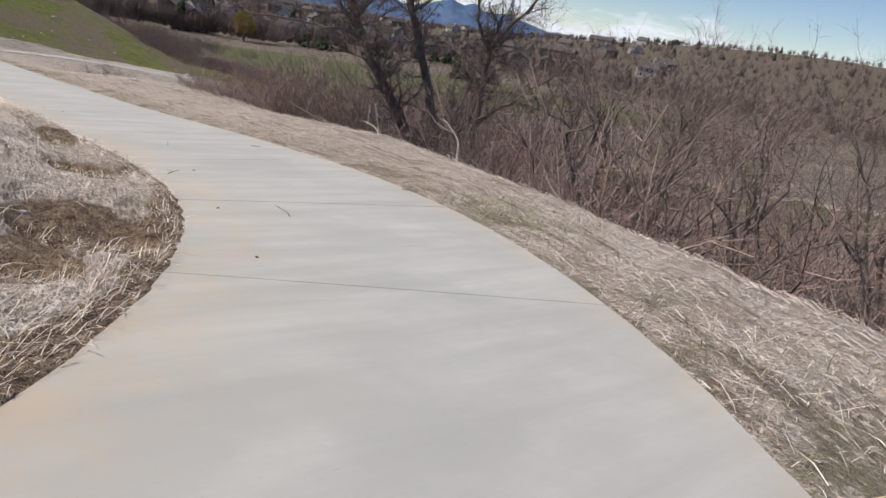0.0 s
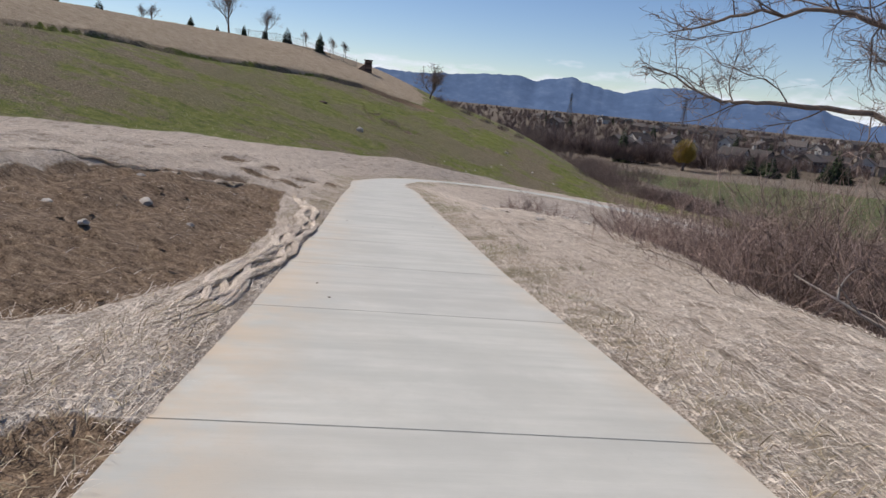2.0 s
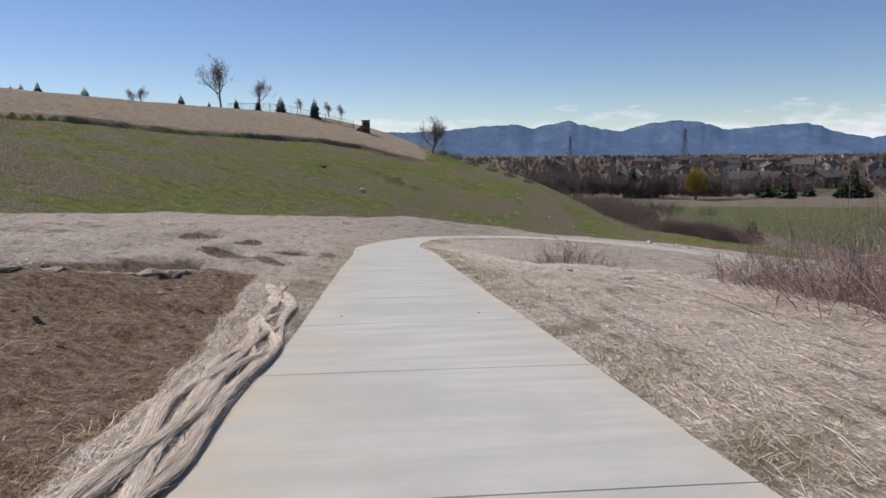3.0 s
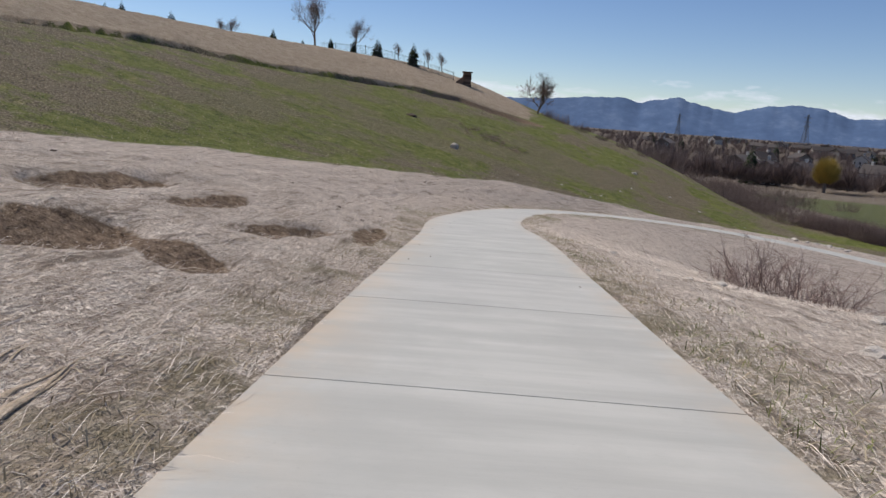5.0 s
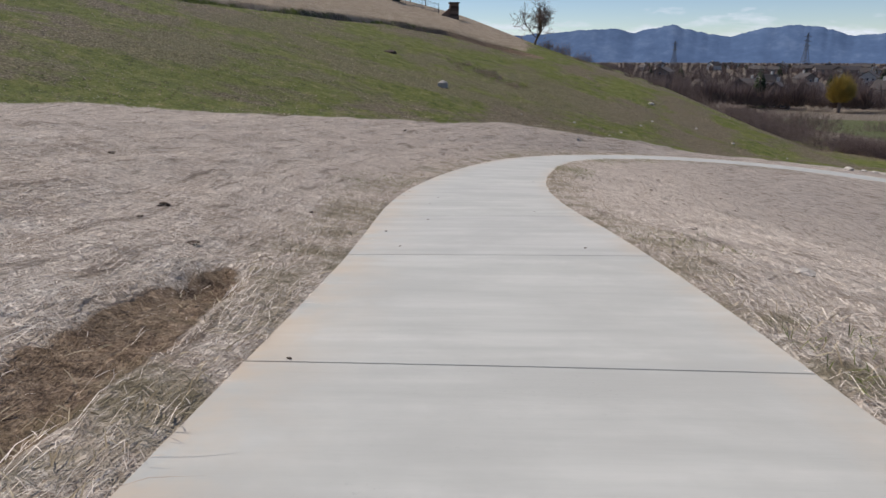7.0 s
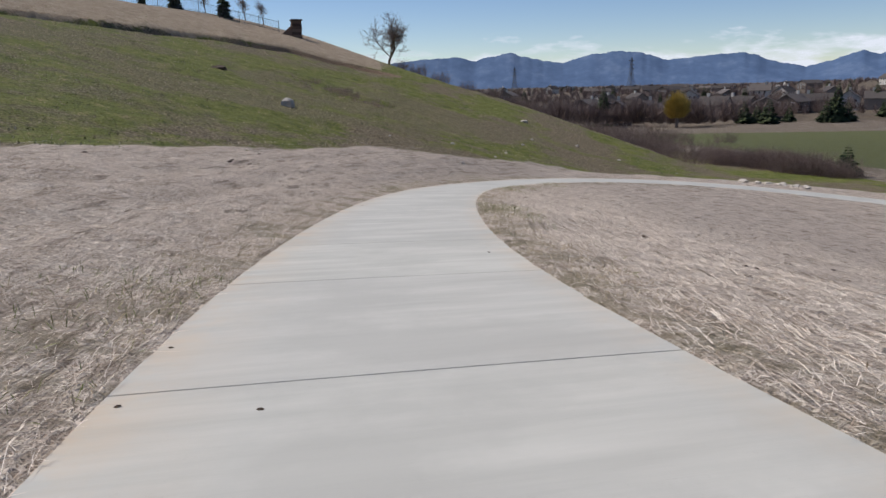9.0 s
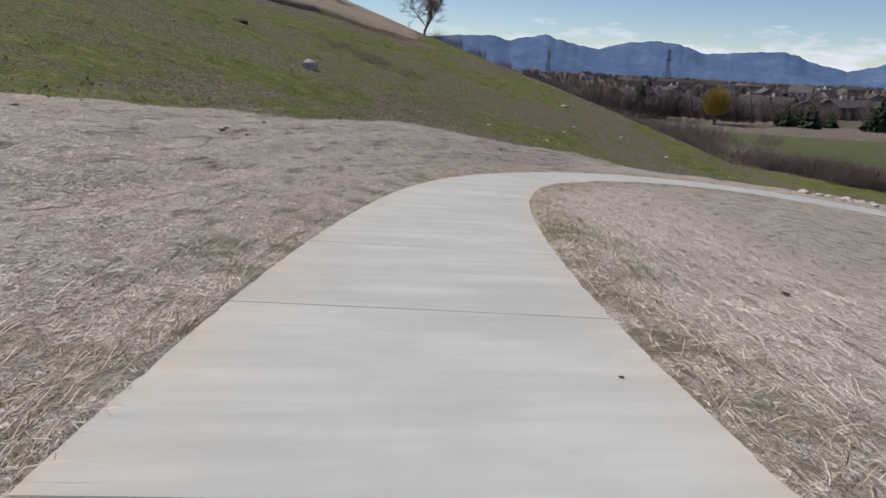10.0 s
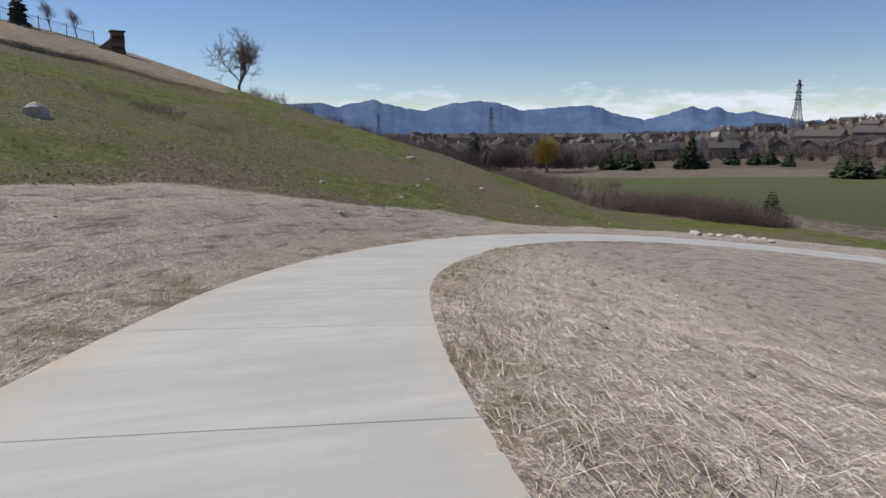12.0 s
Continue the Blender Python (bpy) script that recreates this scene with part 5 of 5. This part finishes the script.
# far bare woods round the houses, too many to count
r = np.random.default_rng(91)
vs = []
for i in range(6600):
    deg = r.uniform(-2, 100)
    far = (228 if deg < 33 else 255) + 2300 * r.uniform(0, 1) ** 2.1
    if deg > 38 and far < 330 or deg > 44 and far < 345:
        continue
    if far < 285 and deg > 34.5:
        continue
    x, y = EYE[0] + far * math.sin(radians(deg)), EYE[1] + far * math.cos(radians(deg))
    tall = r.uniform(6, 12.5) * (1 + 0.12 * (far > 700))
    n = 150 if far < 480 else 60 if far < 900 else 26
    vs.append((x, y, tall, n, far))
xy = np.array([(a, b) for a, b, *_ in vs])
zz = land_height(xy[:, 0], xy[:, 1])
out = []
for (x, y, tall, n, far), z in zip(vs, zz):
    a, b = r.uniform(0, 2 * np.pi, n), np.arccos(r.uniform(-0.1, 1, n))
    q = r.uniform(0.4, 1.0, n) ** 0.5
    wide = tall * r.uniform(0.32, 0.5)
    tip = np.stack([wide * q * np.sin(b) * np.cos(a), wide * q * np.sin(b) * np.sin(a), tall * (0.35 + 0.65 * q * np.cos(b))], -1)
    root = tip * np.array([0.15, 0.15, 0.45])
    side = r.normal(0, 1, (n, 3))
    side *= (tall * (0.0065 if far < 480 else 0.014 if far < 900 else 0.035) / np.linalg.norm(side, axis=1))[:, None]
    out.append(np.stack([root - side, root + side, tip], 1).reshape(-1, 3) + (x, y, z))
v = np.concatenate(out)
thing("woods", "grey-brown leafless woods across the valley", "woods", kind="stuff", me=mesh_of("woods", v, np.arange(len(v)).reshape(-1, 3), WOODS_TWIG))


def pylon(where, tall, turn, label):
    ob = thing("pylon", label, "pylon", "power line pylons", m=pose(*where, height_at(*where), 0, 0, turn))
    lat = Shape()
    wide = [(0, 0.11), (0.45, 0.05), (0.62, 0.035), (1.0, 0.012)]
    hs = np.linspace(0, 1, 13)
    half = np.interp(hs, [a for a, _ in wide], [b for _, b in wide]) * tall
    t = 0.004 * tall
    corner = [[(sx * w, sy * w, h * tall) for sx, sy in ((-1, -1), (1, -1), (1, 1), (-1, 1))] for h, w in zip(hs, half)]
    for i in range(4):
        leg = Shape()
        leg.tube([c[i] for c in corner], [t * 1.4] * len(corner), 4)
        part("leg", leg.mesh("leg", STEEL), ob)
    for k in range(12):
        for i in range(4):
            j = (i + 1) % 4
            lat.tube([corner[k][i], corner[k + 1][j]], [t, t], 3)
            lat.tube([corner[k][j], corner[k + 1][i]], [t, t], 3)
            lat.tube([corner[k + 1][i], corner[k + 1][j]], [t, t], 3)
    part("lattice", lat.mesh("lattice", STEEL), ob)
    for h in (0.66, 0.78, 0.90):
        arm = Shape()
        for sgn in (-1, 1):
            tip = (sgn * 0.13 * tall, 0, h * tall)
            for dy in (-0.03, 0.03):
                arm.tube([(0, dy * tall, h * tall), tip], [t, t], 3)
                arm.tube([(0, dy * tall, (h + 0.035) * tall), tip], [t, t], 3)
        part("crossarm", arm.mesh("crossarm", STEEL), ob)
    return ob


pylon(bearing(*EYE, 48.3, 720), 52, 15, "tall grey steel lattice pylon above the trees")
pylon(bearing(*EYE, 25.7, 1250), 56, 15, "distant grey steel lattice pylon")
pylon(bearing(*EYE, 16.6, 1700), 56, 15, "far grey steel lattice pylon")

# ---- mountains and clouds ----
RANGE = [(-40, 1.1), (-25, 1.3), (-12, 1.5), (-4, 1.6), (4, 1.6), (6.6, 1.75), (9.5, 1.97), (11.8, 2.1), (13.5, 1.8), (16.2, 2.35), (18.0, 1.8), (20.3, 1.45), (22.6, 2.1), (24.6, 2.22), (26.3, 2.05), (28.2, 1.4), (29.8, 1.55), (33.4, 1.88),
         (35.9, 1.05), (37.6, 0.65), (39.3, 1.05), (41.0, 1.68), (41.9, 1.35), (42.7, 1.65), (44.1, 1.0), (45.3, 1.2), (46.6, 0.85), (49, 0.5), (53, 0.25), (60, 0.1), (70, 0.1)]
az = np.linspace(-40, 70, 700)
top = np.interp(az, [a for a, _ in RANGE], [b for _, b in RANGE])
top = top + 0.24 * fbm(az, 0 * az, 1.1, 71, 5) + 0.16 * fbm(az, 0 * az, 4, 72, 4) - 0.03
rows = 14
vs = []
for k in range(rows):
    t = k / (rows - 1)
    ridge = 0.3 * fbm(az + 1.8 * t, 0 * az + t * 2.6, 0.8, 73, 3) * (1 - t) * t * 4
    el = -0.9 + (np.maximum(top, 0.05) + 0.9) * (t + 0.16 * ridge)
    R = 4150 + 480 * t + 260 * ridge
    for a, e_, rr in zip(az, el, R):
        vs.append((rr * math.sin(radians(a)), 40 + rr * math.cos(radians(a)), -4 + rr * math.tan(radians(e_))))
n = len(az)
thing("mountain_range", "forested mountain range on the horizon, blue with painted haze", "mountains", kind="structure",
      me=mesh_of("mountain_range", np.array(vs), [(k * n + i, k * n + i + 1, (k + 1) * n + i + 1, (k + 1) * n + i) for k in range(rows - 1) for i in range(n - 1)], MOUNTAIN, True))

cm = bpy.data.materials.new("thin_cloud")
cm.use_nodes = True
nt = cm.node_tree
nt.nodes.remove(nt.nodes["Principled BSDF"])
glow = node(nt, "ShaderNodeEmission", Strength=1.0)
glow.inputs["Color"].default_value = (0.80, 0.87, 0.97, 1)
clear = nt.nodes.new("ShaderNodeBsdfTransparent")
mx = nt.nodes.new("ShaderNodeMixShader")
mp = node(nt, "ShaderNodeMapping")
mp.inputs["Scale"].default_value = (0.0024, 0.0024, 0.009)
nt.links.new(coords(nt), mp.inputs["Vector"])
cn = noise_of(nt, 1.0, 7, 0.62, mp.outputs[0])
cover = ramp(nt, math_of(nt, "ADD", cn, attr(nt, "bank")), [(0.60, (0, 0, 0)), (0.78, (1, 1, 1))])
nt.links.new(math_of(nt, "MULTIPLY", cover, 0.9), mx.inputs[0])
nt.links.new(clear.outputs[0], mx.inputs[1])
nt.links.new(glow.outputs[0], mx.inputs[2])
nt.links.new(mx.outputs[0], nt.nodes["Material Output"].inputs["Surface"])
az = np.linspace(-60, 90, 120)
els = np.array([-0.5, 0.5, 1.2, 1.8, 2.3, 2.7, 3.1, 3.6, 4.2, 5.0, 6.0, 7.5])
bank = np.array([0.22, 0.22, 0.21, 0.20, 0.17, 0.10, 0.02, -0.04, -0.06, -0.09, -0.15, -0.3])
vs = [(4800 * math.sin(radians(a)), 40 + 4800 * math.cos(radians(a)), -4 + 4800 * math.tan(radians(e_))) for e_ in els for a in az]
n = len(az)
me = mesh_of("cloud_backdrop", np.array(vs), [(k * n + i, k * n + i + 1, (k + 1) * n + i + 1, (k + 1) * n + i) for k in range(len(els) - 1) for i in range(n - 1)], cm, True)
me.attributes.new("bank", "FLOAT", "POINT").data.foreach_set("value", np.repeat(bank, n).astype(np.float32))
clouds = thing("cloud_backdrop", "low white clouds over the mountain range", "clouds", kind="structure", me=me)
clouds.visible_shadow = False
